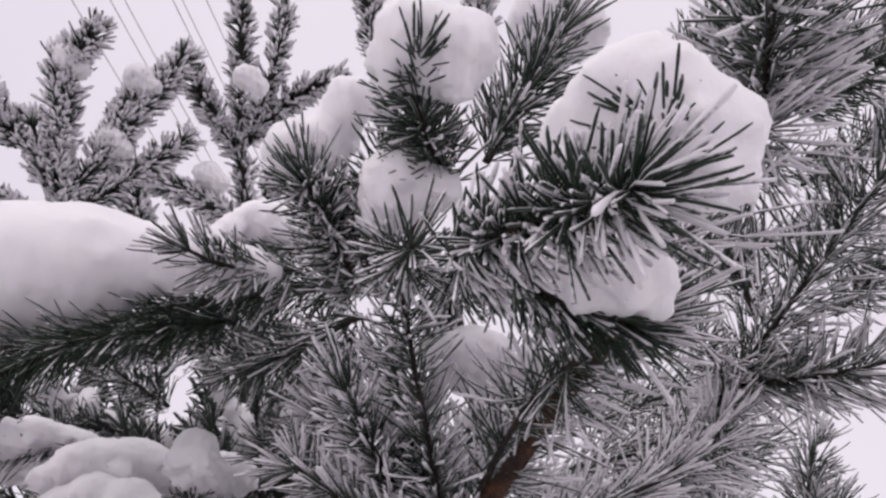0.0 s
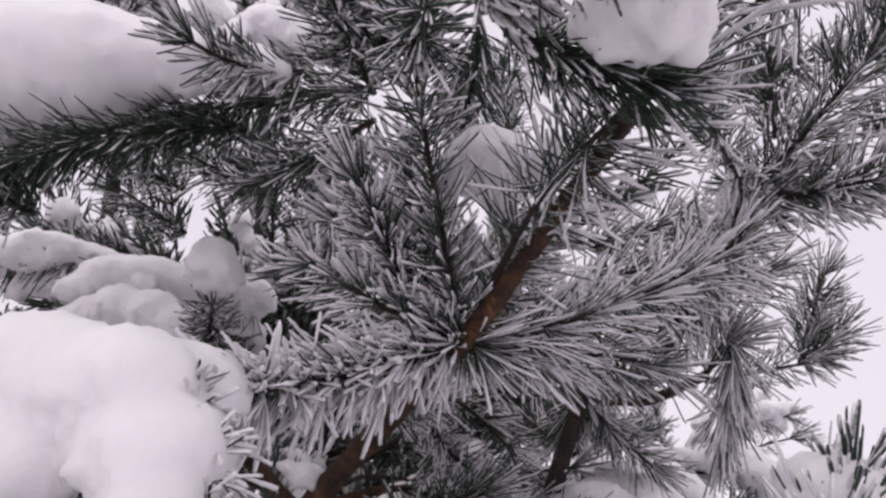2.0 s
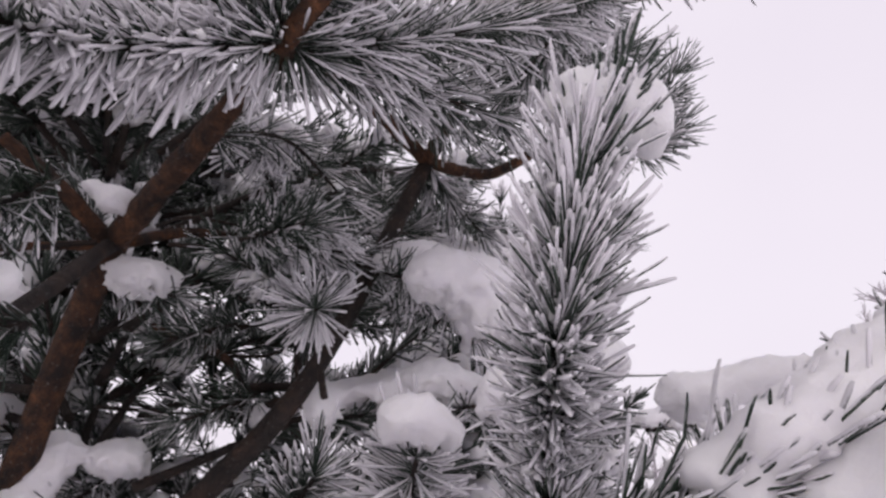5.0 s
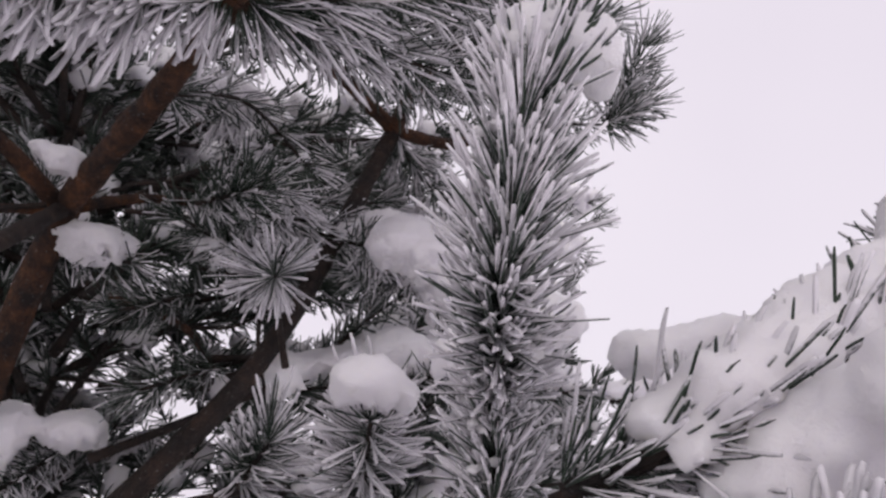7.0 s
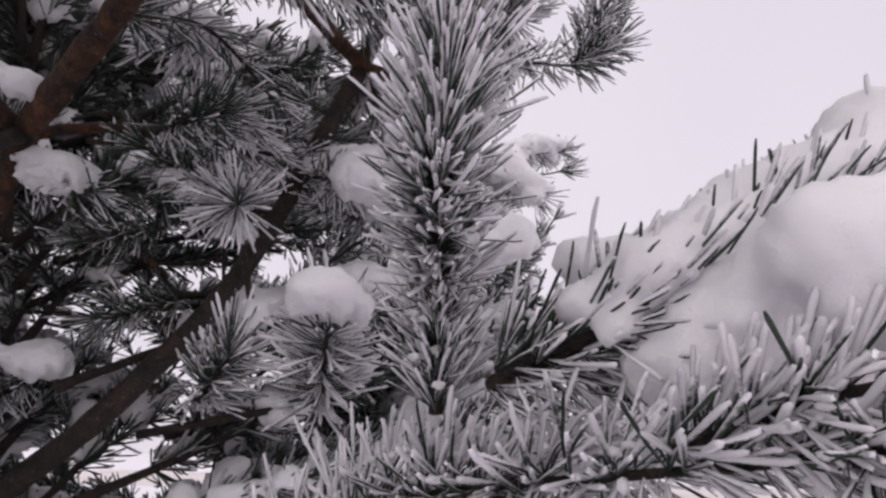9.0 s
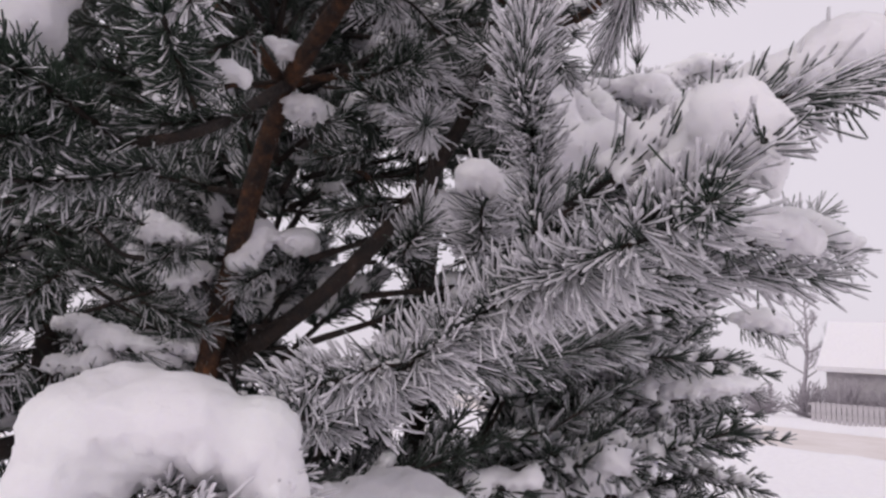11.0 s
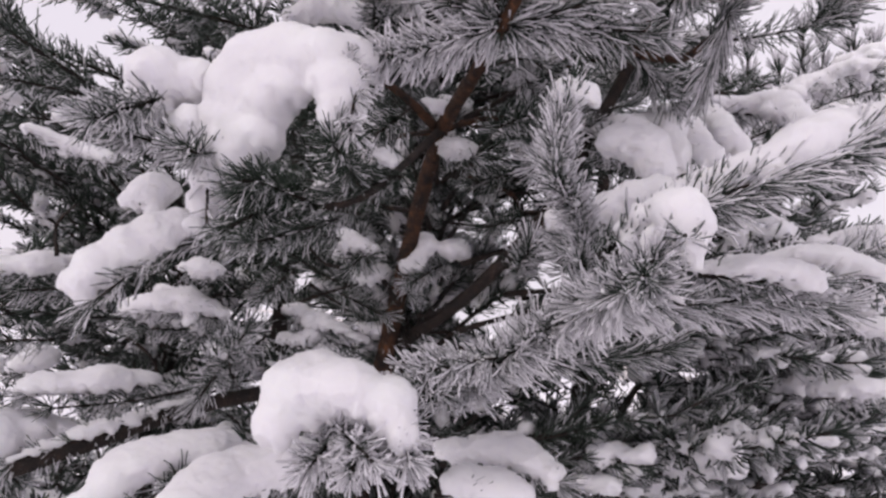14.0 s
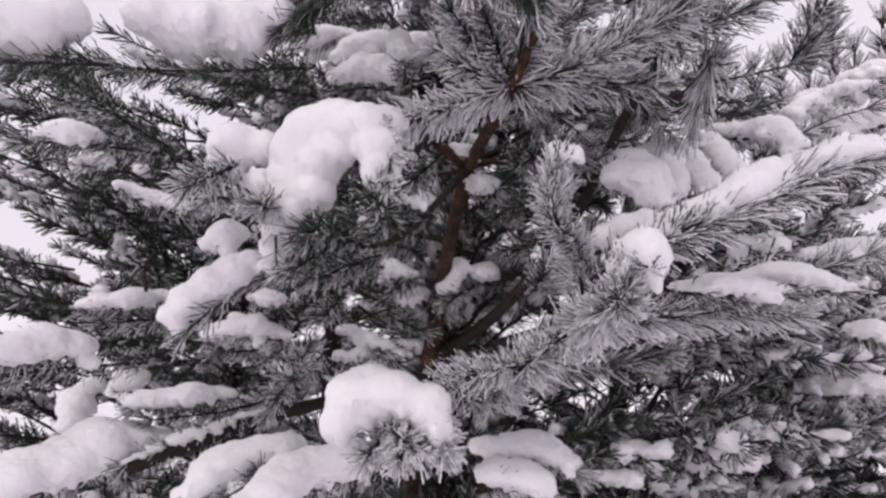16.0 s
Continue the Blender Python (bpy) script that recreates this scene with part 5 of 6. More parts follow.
snow([((1.018, 6.424, 4.247), (0.2, 0.2, 0.11)), ((1.137, 6.438, 4.187), (0.16, 0.16, 0.1))], "white snow pad on a far pine whorl", 0.02, 0.03)
branch(pine_far, [(1.054, 6.632, 0.0), (1.054, 6.632, 1.81), (1.054, 6.632, 3.613)], .13, .05, BARK_DARK)

# long drooping pale needles, and brushes that pierce the snow
shoot(pine, [(0.267, 0.47, 2.315), (0.297, 0.444, 2.325)], 0.095, 26, 0.95, 72.0, 0.25)
shoot(pine, [(0.33, 0.384, 2.368), (0.351, 0.361, 2.372)], 0.1, 30, 0.95, 72.0, 0.2)
shoot(pine, [(0.199, 0.251, 2.168), (0.185, 0.233, 2.166)], 0.035, 60, 0.2, 55.0)
shoot(pine, [(0.042, 0.311, 2.382), (0.045, 0.275, 2.372)], 0.035, 60, 0.25, 40.0)
shoot(pine, [(0.397, 0.658, 1.699), (0.395, 0.623, 1.726)], 0.04, 70, 0.45, 50.0)
shoot(pine, [(-0.026, 0.567, 1.352), (-0.008, 0.524, 1.331)], 0.04, 110, 0.9, 60.0)
shoot(pine, [(0.442, 0.534, 1.697), (0.438, 0.524, 1.705)], 0.02, 30, 0.2, 40.0)
shoot(pine, [(0.404, 0.564, 1.694), (0.402, 0.553, 1.702)], 0.02, 30, 0.2, 40.0)
shoot(pine, [(-0.589, 0.885, 1.418), (-0.58, 0.882, 1.456)], 0.035, 50, 0.4, 50.0)
shoot(pine, [(-0.456, 0.704, 1.197), (-0.467, 0.673, 1.213)], 0.04, 60, 0.3, 60.0)
shoot(pine, [(-0.82, 0.576, 1.159), (-0.773, 0.591, 1.139)], 0.04, 60, 0.3, 60.0)

# thin bare twigs inside the crown
branch(pine, [(-0.184, 1.193, 2.127), (-0.134, 1.197, 2.149), (-0.041, 1.217, 2.147)], 0.0045, 0.002, BARK_DARK, 5)
branch(pine, [(-0.173, 1.235, 2.115), (-0.087, 1.253, 2.121), (0.036, 1.269, 2.12)], 0.0045, 0.002, BARK_DARK, 5)
branch(pine, [(-0.216, 1.078, 2.048), (-0.287, 1.057, 2.024), (-0.319, 1.049, 2.005)], 0.0045, 0.002, BARK_DARK, 5)
branch(pine, [(-0.258, 1.331, 2.083), (-0.204, 1.36, 2.041), (-0.127, 1.384, 2.02)], 0.0045, 0.002, BARK_DARK, 5)
branch(pine, [(-0.137, 1.432, 2.033), (-0.075, 1.46, 1.959), (-0.041, 1.472, 1.916)], 0.0045, 0.002, BARK_DARK, 5)
branch(pine, [(-0.293, 1.421, 1.877), (-0.161, 1.457, 1.878), (-0.037, 1.478, 1.876)], 0.0045, 0.002, BARK_DARK, 5)
branch(pine, [(-0.049, 1.31, 2.131), (0.036, 1.33, 2.101), (0.097, 1.332, 2.103)], 0.0045, 0.002, BARK_DARK, 5)
branch(pine, [(-0.26, 1.045, 2.084), (-0.289, 1.028, 2.093), (-0.308, 1.008, 2.114)], 0.0045, 0.002, BARK_DARK, 5)
branch(pine, [(-0.09, 1.452, 1.985), (-0.017, 1.46, 1.994), (0.058, 1.455, 2.038)], 0.0045, 0.002, BARK_DARK, 5)
branch(pine, [(0.048, 1.261, 1.986), (0.054, 1.278, 1.909), (0.078, 1.291, 1.829)], 0.0045, 0.002, BARK_DARK, 5)
branch(pine, [(-0.208, 1.356, 2.051), (-0.247, 1.355, 2.013), (-0.293, 1.348, 1.981)], 0.0045, 0.002, BARK_DARK, 5)
branch(pine, [(-0.059, 1.34, 2.188), (-0.028, 1.336, 2.207), (0.045, 1.329, 2.238)], 0.0045, 0.002, BARK_DARK, 5)
branch(pine, [(-0.665, 1.26, 1.566), (-0.586, 1.31, 1.616), (-0.498, 1.358, 1.66)], 0.006, 0.003, BARK_DARK, 5)
branch(pine, [(-0.635, 1.278, 1.637), (-0.593, 1.306, 1.609), (-0.546, 1.334, 1.586)], 0.006, 0.003, BARK_DARK, 5)
branch(pine, [(-0.301, 1.345, 1.585), (-0.265, 1.359, 1.594), (-0.19, 1.385, 1.649)], 0.006, 0.003, BARK_DARK, 5)
branch(pine, [(-0.037, 1.37, 1.758), (-0.105, 1.353, 1.737), (-0.146, 1.346, 1.666)], 0.006, 0.003, BARK_DARK, 5)
branch(pine, [(-0.408, 1.063, 1.677), (-0.444, 1.041, 1.682), (-0.481, 1.013, 1.719)], 0.006, 0.003, BARK_DARK, 5)
branch(pine, [(-0.242, 1.475, 1.551), (-0.325, 1.443, 1.543), (-0.399, 1.411, 1.577)], 0.006, 0.003, BARK_DARK, 5)
branch(pine, [(-0.916, 0.907, 1.425), (-0.868, 0.952, 1.386), (-0.835, 0.975, 1.326)], 0.006, 0.003, BARK_DARK, 5)
branch(pine, [(-1.117, 0.829, 1.603), (-1.123, 0.815, 1.684), (-1.098, 0.84, 1.749)], 0.006, 0.003, BARK_DARK, 5)

# ---- boughs deeper in the crown, built from a few shoot shapes ----
def filler_shoot(seed, length, count, frost, curl, thick=0.0014, reach=0.055):
    rng = np.random.default_rng(seed)
    c = curve_points([(0, 0, 0), (length * 0.5, curl * 0.5, curl * 0.3), (length, curl, curl * 0.2)], 8)
    v, f = tube(c, np.linspace(0.005, 0.003, 8), 4)
    nv, nf, fr = needles(c, rng, count, reach, frost, thick, 3, 52.0, 0.12, 0.0, 0.004)
    faces = [tuple(q) for q in f] + [tuple(int(i) + len(v) for i in q) for q in nf] + [tuple(int(i) + len(v) for i in q) for q in tip_caps(count, 3, 3)]
    me = make_mesh("shoot", np.concatenate([np.array(v), nv]), faces, NEEDLE_SHADED, True, np.concatenate([np.full(len(v), 0.2), fr]))
    me.materials.append(BARK_DARK)
    for p in me.polygons[:len(f)]:
        p.material_index = 1
    return me


# low frost on FILL and FILL_FAR deepens that painted inner shade
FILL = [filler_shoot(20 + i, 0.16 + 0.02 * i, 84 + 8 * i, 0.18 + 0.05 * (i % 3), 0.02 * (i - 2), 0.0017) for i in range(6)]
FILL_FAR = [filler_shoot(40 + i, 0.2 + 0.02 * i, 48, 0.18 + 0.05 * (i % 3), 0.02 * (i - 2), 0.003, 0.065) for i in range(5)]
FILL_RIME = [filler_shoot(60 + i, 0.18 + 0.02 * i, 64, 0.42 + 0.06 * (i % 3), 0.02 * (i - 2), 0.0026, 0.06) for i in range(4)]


def filler_clump(seed):
    rng = np.random.default_rng(seed)
    blobs = [((0.035 * i, rng.normal(0, 0.012), rng.normal(0, 0.007)), (0.034 * rng.uniform(0.5, 1.2), 0.03 * rng.uniform(0.5, 1.2), 0.022 * rng.uniform(0.6, 1.3))) for i in range(4)]
    return settled(blobs, 0.011, 0.018)


CLUMPS = [filler_clump(60 + i) for i in range(7)]
PLACED, LOOSE = [0], []


def lay_clump(m, kind):
    """The first couple of hundred lumps are things; the rest join one heap."""
    if PLACED[0] < 150:
        PLACED[0] += 1
        ob = tagged(new("snow_clump", CLUMPS[kind]), "small white snow lump on an inner pine shoot", "snow", "snow clumps on the pine")
        ob.matrix_world = m
    else:
        LOOSE.append((m, kind))


def aim(p, d, roll=0.0, size=1.0):
    d = Vector(d).normalized()
    return Matrix.Translation(Vector(p)) @ d.to_track_quat("X", "Z").to_matrix().to_4x4() @ Matrix.Rotation(roll, 4, "X") @ Matrix.Diagonal((size, size, size, 1))


def bough(tree, pts, rng, shoots=6, size=1.0, snowy=0.6, radius=0.009, kit=None):
    """A side bough with shoots along it, some of them under snow."""
    kit = kit or FILL
    b = branch(tree, pts, radius, radius * 0.4, BARK_DARK, 6)
    c = curve_points(pts, 20)
    for i in range(shoots):
        s = 0.25 + 0.75 * (i + rng.uniform(0, 0.8)) / shoots
        k = min(19, int(s * 19))
        along = c[k] - c[max(0, k - 2)]
        along /= np.linalg.norm(along)
        side = np.cross(along, (0, 0, 1.0)) * (1 if i % 2 else -1)
        d = along * 0.8 + side * rng.uniform(0.3, 0.9) + V((0, 0, rng.uniform(-0.15, 0.35)))
        if i == shoots - 1:
            d, k = along + V((0, 0, 0.15)), 19
        o = add_part("shoot", kit[rng.integers(len(kit))], b)
        sz = size * rng.uniform(0.8, 1.15)
        o.matrix_world = aim(c[k], d, rng.uniform(0, 6.28), sz)
        if rng.uniform() < snowy:
            dn = d / np.linalg.norm(d)
            q = c[k] + dn * 0.05 * sz + V((0, 0, 0.014 * sz))
            flat = V((dn[0], dn[1], dn[2] * 0.8))
            lay_clump(aim(q, flat, 0.0, sz * rng.uniform(0.7, 1.5)), int(rng.integers(len(CLUMPS))))


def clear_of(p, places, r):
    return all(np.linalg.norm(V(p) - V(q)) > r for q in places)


# points on the camera's path; boughs ending too near them are dropped
CAMERA_STOPS = [(0.08, 0.05, 1.8), (0.17, 0.23, 1.69), (0.23, -0.06, 1.5), (0.57, -0.57, 1.58)]
rng = np.random.default_rng(5)


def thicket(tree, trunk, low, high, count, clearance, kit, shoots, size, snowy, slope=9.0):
    """Boughs from a trunk out through a block of the crown, placed to suit the camera's view."""
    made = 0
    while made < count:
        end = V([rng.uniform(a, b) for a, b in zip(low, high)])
        # slope cuts boughs along a sight line, keeping sky open in view
        if not clear_of(end, CAMERA_STOPS, clearance) or end[0] > 0.05 + slope * (end[1] - 0.2):
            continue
        root = V((trunk[0], trunk[1], max(0.3, end[2] - rng.uniform(0.05, 0.4))))
        reach = end - root
        start = end - reach * min(0.85, 0.75 / max(0.3, np.linalg.norm(reach)))
        mid = (start + end) / 2 + V((0, 0, rng.uniform(-0.03, 0.07)))
        bough(tree, [tuple(start), tuple(mid), tuple(end)], rng, shoots, size * rng.uniform(0.85, 1.15), snowy, 0.009, kit)
        made += 1


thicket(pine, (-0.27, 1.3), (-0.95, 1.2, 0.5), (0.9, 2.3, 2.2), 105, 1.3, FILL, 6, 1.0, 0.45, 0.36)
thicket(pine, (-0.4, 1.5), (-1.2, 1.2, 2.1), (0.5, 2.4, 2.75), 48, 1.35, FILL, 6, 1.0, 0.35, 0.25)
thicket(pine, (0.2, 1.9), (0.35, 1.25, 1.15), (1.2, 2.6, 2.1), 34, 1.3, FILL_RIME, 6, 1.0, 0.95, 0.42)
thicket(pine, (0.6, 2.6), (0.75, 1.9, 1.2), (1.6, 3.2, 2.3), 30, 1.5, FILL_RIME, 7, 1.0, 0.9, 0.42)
pine_c = thing("pine_tree", "broad frosted pine with snow-bent boughs beside the first", "tree")
branch(pine_c, [(-2.1, 2.3, 0), (-2.1, 2.3, 1.4), (-2.05, 2.25, 2.9)], 0.07, 0.03, BARK_DARK)
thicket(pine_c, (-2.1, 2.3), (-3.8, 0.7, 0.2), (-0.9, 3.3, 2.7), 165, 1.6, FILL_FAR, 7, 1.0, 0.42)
# upper boughs added to cut the sky light reaching the crown's left interior
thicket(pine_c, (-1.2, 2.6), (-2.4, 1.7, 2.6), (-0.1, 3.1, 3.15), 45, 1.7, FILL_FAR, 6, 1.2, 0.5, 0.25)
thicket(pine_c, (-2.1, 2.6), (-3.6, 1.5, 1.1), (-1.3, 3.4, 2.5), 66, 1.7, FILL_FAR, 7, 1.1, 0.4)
pine_d = thing("pine_tree", "dense dark pine standing behind the first", "tree")
branch(pine_d, [(-0.1, 3.2, 0), (-0.1, 3.2, 1.3), (-0.1, 3.15, 2.6)], 0.07, 0.03, BARK_DARK)
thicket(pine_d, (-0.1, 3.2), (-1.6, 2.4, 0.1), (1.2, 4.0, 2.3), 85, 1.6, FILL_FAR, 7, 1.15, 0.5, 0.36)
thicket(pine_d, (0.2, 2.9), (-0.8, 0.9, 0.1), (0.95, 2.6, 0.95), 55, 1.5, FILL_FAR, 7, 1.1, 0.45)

# ---- a second, lower pine beyond ----
pine_b = thing("pine_tree", "dense grey-green frosted young pine beyond the first", "tree")
branch(pine_b, [(1.0, 3.8, 0), (0.98, 3.8, 1.0), (0.95, 3.8, 2.0)], 0.06, 0.02, BARK_DARK)
for i in range(110):
    h = rng.uniform(0.1, 1.8)
    an = rng.uniform(0, 2 * math.pi)
    r = (0.62 - 0.04 * h) * rng.uniform(0.5, 1.1)
    a = V((0.98, 3.8, h))
    e = a + V((math.cos(an) * r, math.sin(an) * r, rng.uniform(-0.05, 0.15)))
    bough(pine_b, [tuple(a), tuple((a + e) / 2 + V((0, 0, 0.03))), tuple(e)], rng, 8, 1.1, 0.4, 0.009, FILL_RIME)

# the lumps too many to count
if LOOSE:
    vs, fs, off = [], [], 0
    base = []
    for me in CLUMPS:
        co = np.zeros(len(me.vertices) * 3)
        me.vertices.foreach_get("co", co)
        base.append((co.reshape(-1, 3), [tuple(p.vertices) for p in me.polygons]))
    for m, k in LOOSE:
        co, fc = base[k]
        mm = np.array(m)
        vs.append(co @ mm[:3, :3].T + mm[:3, 3])
        fs += [tuple(i + off for i in f) for f in fc]
        off += len(co)
    tagged(new("snow_on_boughs", make_mesh("snow_on_boughs", np.concatenate(vs), fs, SNOW)), "countless small snow lumps on the inner boughs", "snow", "", "stuff")


# ---- ground, road and the far side of the street ----
def sheet(name, xs, ys, height, material, label, category):
    verts = [(x, y, height(x, y)) for y in ys for x in xs]
    nx = len(xs)
    faces = [(j * nx + i, j * nx + i + 1, (j + 1) * nx + i + 1, (j + 1) * nx + i) for j in range(len(ys) - 1) for i in range(nx - 1)]
    return tagged(new(name, make_mesh(name, verts, faces, material)), label, category, "", "structure")


def spaced(n, near, far):
    s = np.linspace(-1, 1, n)
    return np.sign(s) * (np.abs(s) * near + np.abs(s) ** 5 * far)


ACROSS = (math.sin(radians(33)), math.cos(radians(33)))


def snowfield(x, y):
    """Rises a little towards the houses, with a ploughed bank before and behind the road."""
    s = x * ACROSS[0] + y * ACROSS[1]
    rise = 1.15 * min(1.0, max(0.0, (s - 6) / 30)) ** 1.0
    bank = 0.30 * math.exp(-((s - 29.5) / 1.4) ** 2) + 0.16 * math.exp(-((s - 17.5) / 1.2) ** 2)
    small = 0.07 * noise.noise(Vector((x * 0.35, y * 0.35, 0))) + 0.03 * noise.noise(Vector((x * 1.7, y * 1.7, 3)))
    lane = 1.0 if not 18.5 < s < 28 else 0.25
    return rise + bank + small * lane * (1 if s < 60 else 0.4)


def along_street(s, u):
    """A place s metres across and u metres along the street."""
    return (s * ACROSS[0] + u * ACROSS[1], s * ACROSS[1] - u * ACROSS[0])


sheet("ground", spaced(161, 45, 900), spaced(161, 45, 900), snowfield, GROUND_SNOW, "wide field of deep undisturbed snow", "ground")
verts, faces = [], []
for i in range(81):
    for j in range(7):
        x, y = along_street(19.2 + 8.0 * j / 6, -60 + 150 * i / 80)
        verts.append((x, y, snowfield(x, y) + 0.02))
faces = [(i * 7 + j, i * 7 + j + 1, (i + 1) * 7 + j + 1, (i + 1) * 7 + j) for i in range(80) for j in range(6)]
tagged(new("road", make_mesh("road", verts, faces, ROAD)), "street of packed snow tinted brown by sand", "road", "", "structure")


def box_mesh(name, size, material, bevel=0.02):
    bm = bmesh.new()
    bmesh.ops.create_cube(bm, size=1.0)
    for v in bm.verts:
        v.co = Vector((v.co.x * size[0], v.co.y * size[1], (v.co.z + 0.5) * size[2]))
    bmesh.ops.bevel(bm, geom=bm.edges[:], offset=bevel, segments=2, affect="EDGES")
    me = bpy.data.meshes.new(name)
    bm.to_mesh(me)
    bm.free()
    me.materials.append(material)
    return me


def prism_mesh(name, profile, depth, material):
    """A profile in x and z, drawn out along y."""
    n = len(profile)
    verts = [(x, -depth / 2, h) for x, h in profile] + [(x, depth / 2, h) for x, h in profile]
    faces = [tuple(range(n)), tuple(range(2 * n - 1, n - 1, -1))] + [(i, i + n, (i + 1) % n + n, (i + 1) % n) for i in range(n)]
    return make_mesh(name, verts, faces, material, False)


def house(base, turn, width, depth, eaves, ridge, label):
    h = thing("house", label, "house")
    h.matrix_world = pose(*base, 0, 0, turn)
    w = width / 2
    add_part("wall", prism_mesh("wall", [(-w, 0), (w, 0), (w, eaves), (0, ridge - 0.2), (-w, eaves)], depth, WOOD_WALL), h)
    k = (ridge - eaves) / w
    for sgn in (1, -1):
        prof = [(0, ridge), (sgn * (w + 0.5), eaves - 0.5 * k), (sgn * (w + 0.5), eaves - 0.5 * k + 0.3), (0, ridge + 0.38)]
        add_part("roof", prism_mesh("roof", prof, depth + 0.8, SNOW), h, "roof slope under thick snow")
    for z0 in ((0.9, 3.4) if ridge > 6 else (0.8,)):
        for x in (-w * 0.5, w * 0.5) if z0 < 2 else (0,):
            f = add_part("window", box_mesh("window", (1.25, 0.12, 1.45), HAZY_BARK), h)
            f.location = (x, -depth / 2 - 0.03, z0)
            p = add_part("pane", box_mesh("pane", (1.0, 0.1, 1.2), GLASS_DARK), f)
            p.location = (0, -0.05, 0.12)
    c = add_part("chimney", box_mesh("chimney", (0.7, 0.7, 1.5), WOOD_WALL), h)
    c.location = (w * 0.3, 0, ridge - 0.6)
    return h


def on_ground(x, y):
    return (x, y, snowfield(x, y) - 0.05)


house(on_ground(26.6, 30.0), -38, 7.0, 9.0, 3.2, 8.0, "grey wooden gabled house with snow on its roof")
house(on_ground(24.5, 39.0), -125, 8.0, 7.5, 3.0, 5.6, "low grey house with a snow-covered roof")
house(on_ground(36.5, 25.0), -40, 8.0, 9.0, 3.0, 6.5, "distant wooden house under a snowy roof")


def bare_tree(base, height, seed, label, twigs=3):
    """A leafless tree pale with rime and painted haze: trunk, limbs and fine twigs."""
    rng = np.random.default_rng(seed)
    t = thing("bare_tree", label, "tree")
    trunk = [V(base), V(base) + V((rng.normal(0, 0.15), rng.normal(0, 0.15), height * 0.5)), V(base) + V((rng.normal(0, 0.4), rng.normal(0, 0.4), height))]
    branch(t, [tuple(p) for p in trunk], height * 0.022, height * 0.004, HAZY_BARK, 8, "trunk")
    c = curve_points(trunk, 30)
    vs, fs = [], []

    def put(pts, r0, r1, sides=4):
        v, f = tube(curve_points(pts, 5), np.linspace(r0, r1, 5), sides)
        o = len(vs)
        vs.extend(v)
        fs.extend(tuple(i + o for i in q) for q in f)

    def grow(p, d, length, r, depth):
        e = p + d * length
        m = (p + e) / 2 + rng.normal(0, length * 0.06, 3)
        put([p, m, e], r, r * 0.4)
        if depth:
            for _ in range(5):
                s = rng.uniform(0.3, 1.0)
                q = p + (e - p) * s
                nd = d + rng.normal(0, 0.45, 3) + V((0, 0, 0.18))
                grow(q, nd / np.linalg.norm(nd), length * rng.uniform(0.35, 0.6), r * 0.5, depth - 1)

    for i in range(16):
        k = int(9 + 20 * i / 16)
        an = i * 2.4 + rng.uniform(-0.4, 0.4)
        d = V((math.cos(an), math.sin(an), rng.uniform(0.5, 1.3)))
        grow(c[k], d / np.linalg.norm(d), height * 0.3 * (1.2 - k / 32), height * 0.008, twigs - 1)
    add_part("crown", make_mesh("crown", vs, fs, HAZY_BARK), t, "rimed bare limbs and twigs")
    return t


bare_tree(on_ground(16.8, 17.5), 8.6, 11, "tall leafless tree beside the street, white with rime and haze")
bare_tree(on_ground(30, 36), 9.5, 12, "leafless tree behind the houses, white with rime and haze")
bare_tree(on_ground(20.5, 44), 8.0, 13, "leafless tree behind the houses, white with rime and haze")
bare_tree(on_ground(36, 33), 9.0, 14, "leafless tree behind the houses, white with rime and haze")
bare_tree(on_ground(13, 47), 8.5, 15, "leafless tree behind the houses, white with rime and haze")
for i, (x, y, h) in enumerate(((17.6, 36.5, 2.4), (19.0, 35.6, 2.7), (20.6, 35.0, 2.2), (28.5, 28.5, 2.6), (15.6, 38.0, 2.2), (23.2, 31.5, 1.8))):
    t = thing("bush", "rounded leafless bush thick with rime and paled by haze", "bush", "bushes by the fence")
    r2 = np.random.default_rng(90 + i)
    vs, fs = [], []
    for _ in range(170):
        d = r2.normal(0, 1, 3)
        d[2] = abs(d[2]) + 0.25
        d = d / np.linalg.norm(d) * V((h * 0.6, h * 0.6, h * 0.85))
        p = V(on_ground(x, y))
        v, f = tube(curve_points([p, p + d * 0.6 + r2.normal(0, 0.12, 3), p + d * r2.uniform(0.85, 1.1)], 5), np.linspace(0.03, 0.022, 5), 3)
        o = len(vs)
        vs.extend(v)
        fs.extend(tuple(int(k) + o for k in q) for q in f)
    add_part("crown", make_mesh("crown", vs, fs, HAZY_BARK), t)

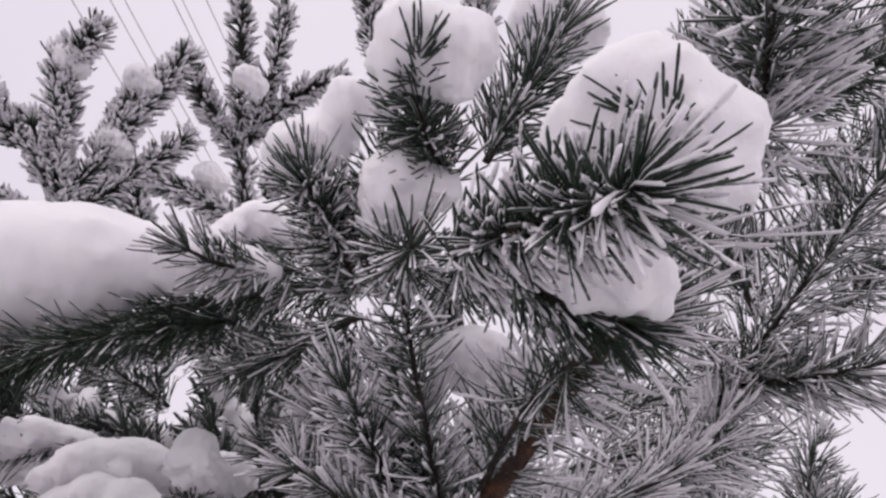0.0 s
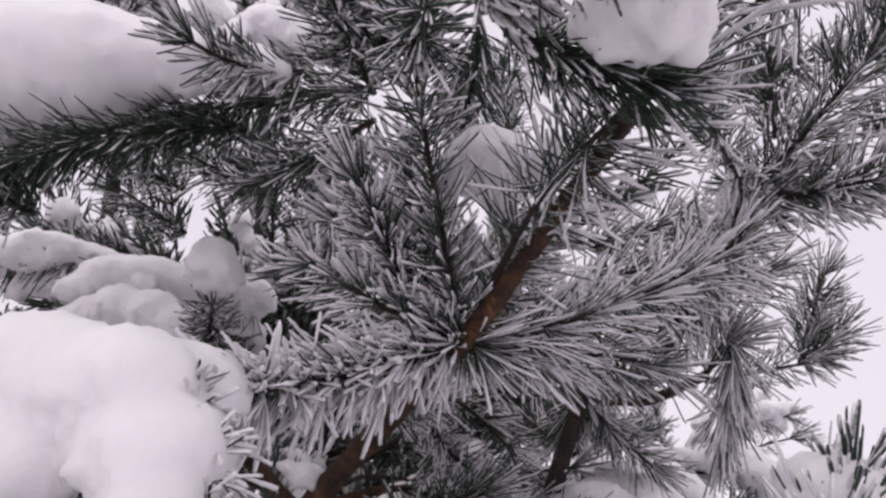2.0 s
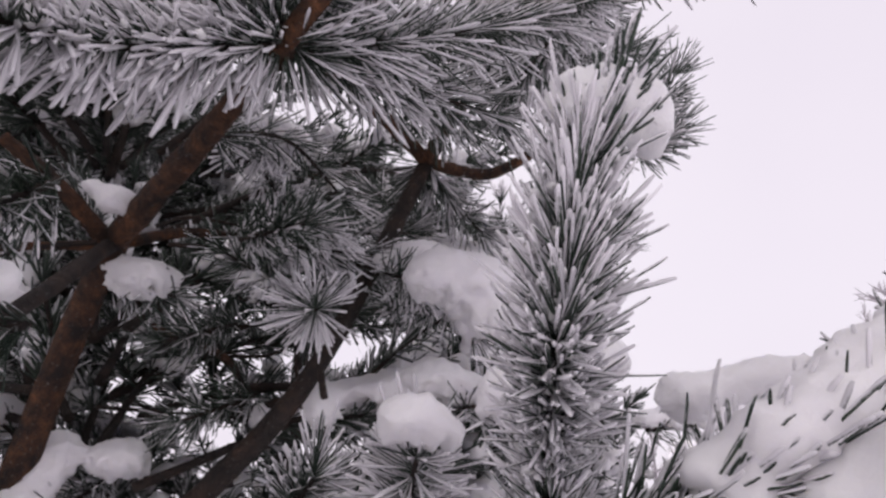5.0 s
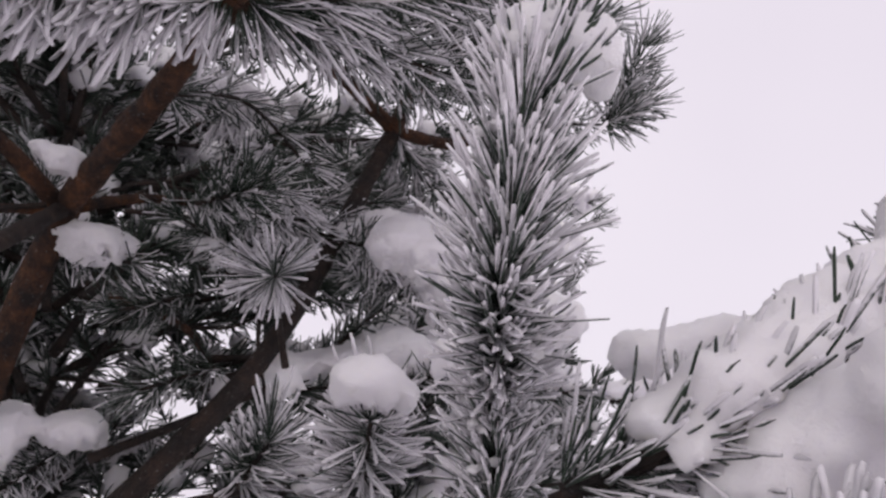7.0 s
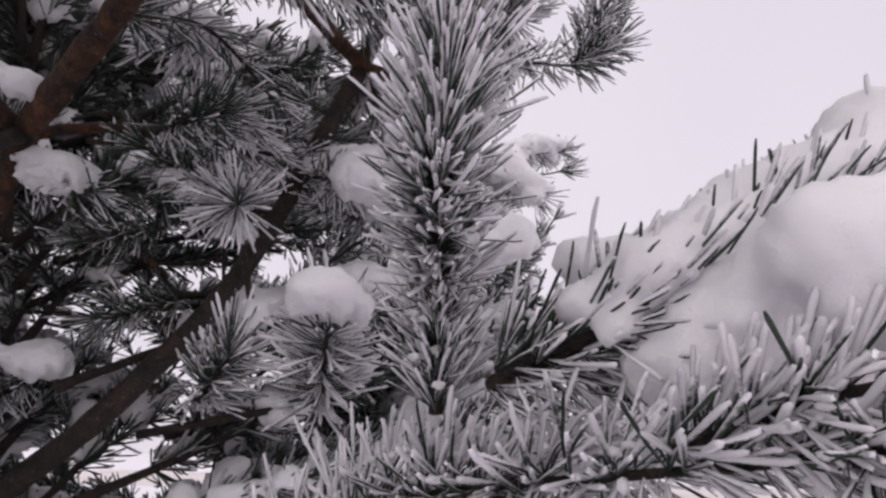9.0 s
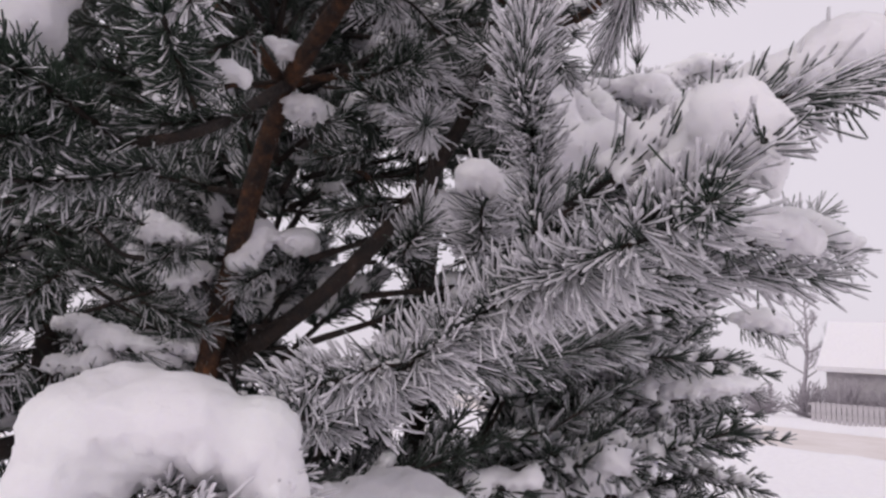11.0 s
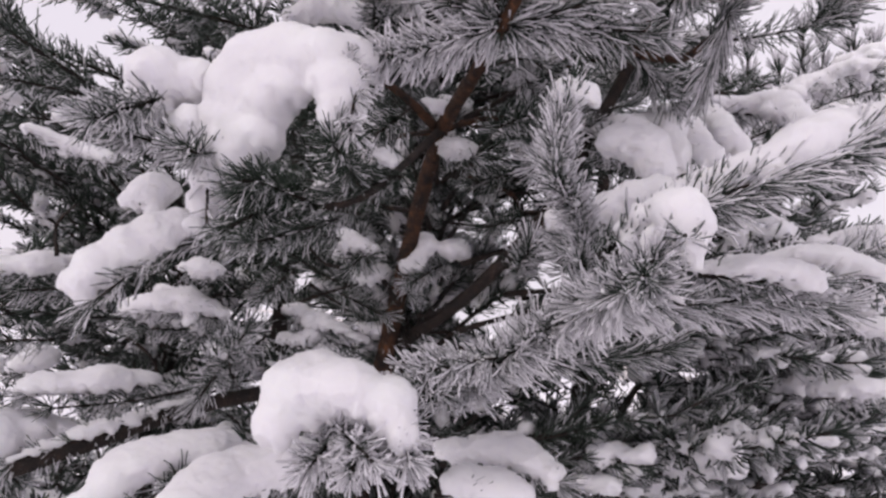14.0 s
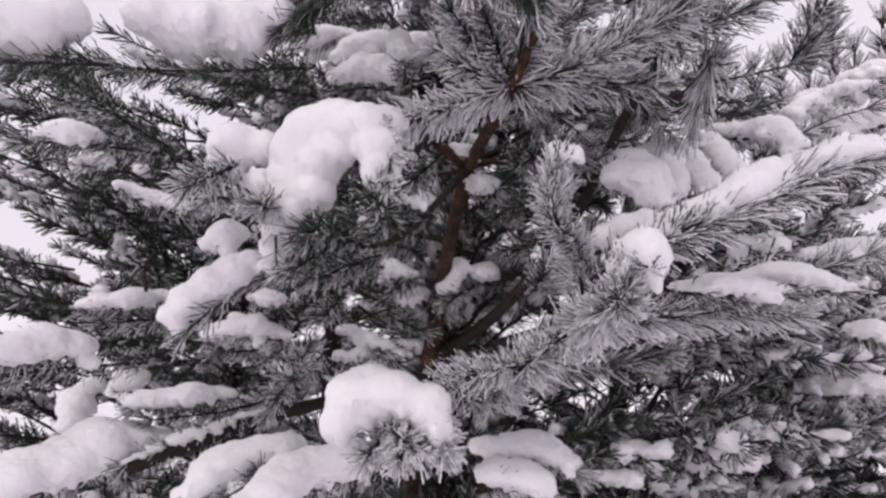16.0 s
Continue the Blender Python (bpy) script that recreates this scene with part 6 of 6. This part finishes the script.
# board fence along the far bank
fence = thing("fence", "low grey board fence along the far side of the street", "fence")
board = box_mesh("board", (0.16, 0.03, 0.95), WOOD_WALL, 0.006)
for i in range(120):
    x, y = along_street(32.5, -4 + 0.19 * i)
    o = add_part("board", board, fence)
    o.matrix_world = pose(x, y, snowfield(x, y) - 0.02, 0, 0, -33)
rail = box_mesh("rail", (23.0, 0.05, 0.1), WOOD_WALL, 0.008)
for h in (0.3, 0.72):
    x, y = along_street(32.55, 7.3)
    o = add_part("rail", rail, fence)
    o.matrix_world = pose(x, y, snowfield(x, y) + h, 0, 0, -33)

# small shed with a snow roof at the roadside
shed = thing("shed", "small dark shed under a flat cap of snow", "shed")
shed.matrix_world = pose(*on_ground(20.4, 22.0), 0, 0, -40)
add_part("wall", box_mesh("wall", (2.2, 1.8, 1.0), WOOD_WALL), shed)
add_part("roof", box_mesh("roof", (2.7, 2.3, 0.28), SNOW, 0.1), shed, "rounded snow cap").location = (0, 0, 1.0)

# braced utility pole
pole = thing("utility_pole", "tall braced wooden utility pole paled by haze", "pole")
px, py, pz = on_ground(17.1, 24.4)
for dx in (-0.75, 0.75):
    branch(pole, [(px + dx * ACROSS[1], py - dx * ACROSS[0], pz), (px + dx * 0.5 * ACROSS[1], py - dx * 0.5 * ACROSS[0], pz + 3.4), (px, py, pz + 7.0)], 0.13, 0.09, WOOD_WALL, 8, "leg")
arm = add_part("crossarm", box_mesh("crossarm", (1.6, 0.1, 0.12), WOOD_WALL), pole)
arm.matrix_world = pose(px, py, pz + 6.5, 0, 0, -33)

# overhead wires on their poles
POLE_Y = (-34.0, 46.0)
for y in POLE_Y:
    p = thing("utility_pole", "plain wooden utility pole with a crossarm", "pole")
    x = -3.35 + 0.16 * (y - 2.4)
    branch(p, [(x, y, -0.2), (x, y, 4.5), (x, y, 9.3)], 0.15, 0.1, WOOD_WALL, 10, "mast")
    a = add_part("crossarm", box_mesh("crossarm", (2.2, 0.12, 0.14), WOOD_WALL), p)
    a.location = (x, y, 9.0)
for dx in (-0.6, -0.2, -0.05, 0.45, 0.55, 0.8):
    pts = [(-3.35 + dx + 0.16 * (y - 2.4), y, 9.15 - 0.5 * (1 - ((y - 6) / 40) ** 2)) for y in np.linspace(*POLE_Y, 7)]
    v, f = tube(curve_points(pts, 40), np.full(40, 0.007), 6)
    tagged(new("power_line", make_mesh("power_line", v, f, METAL)), "thin grey overhead wire under the white sky", "wire", "overhead wires")
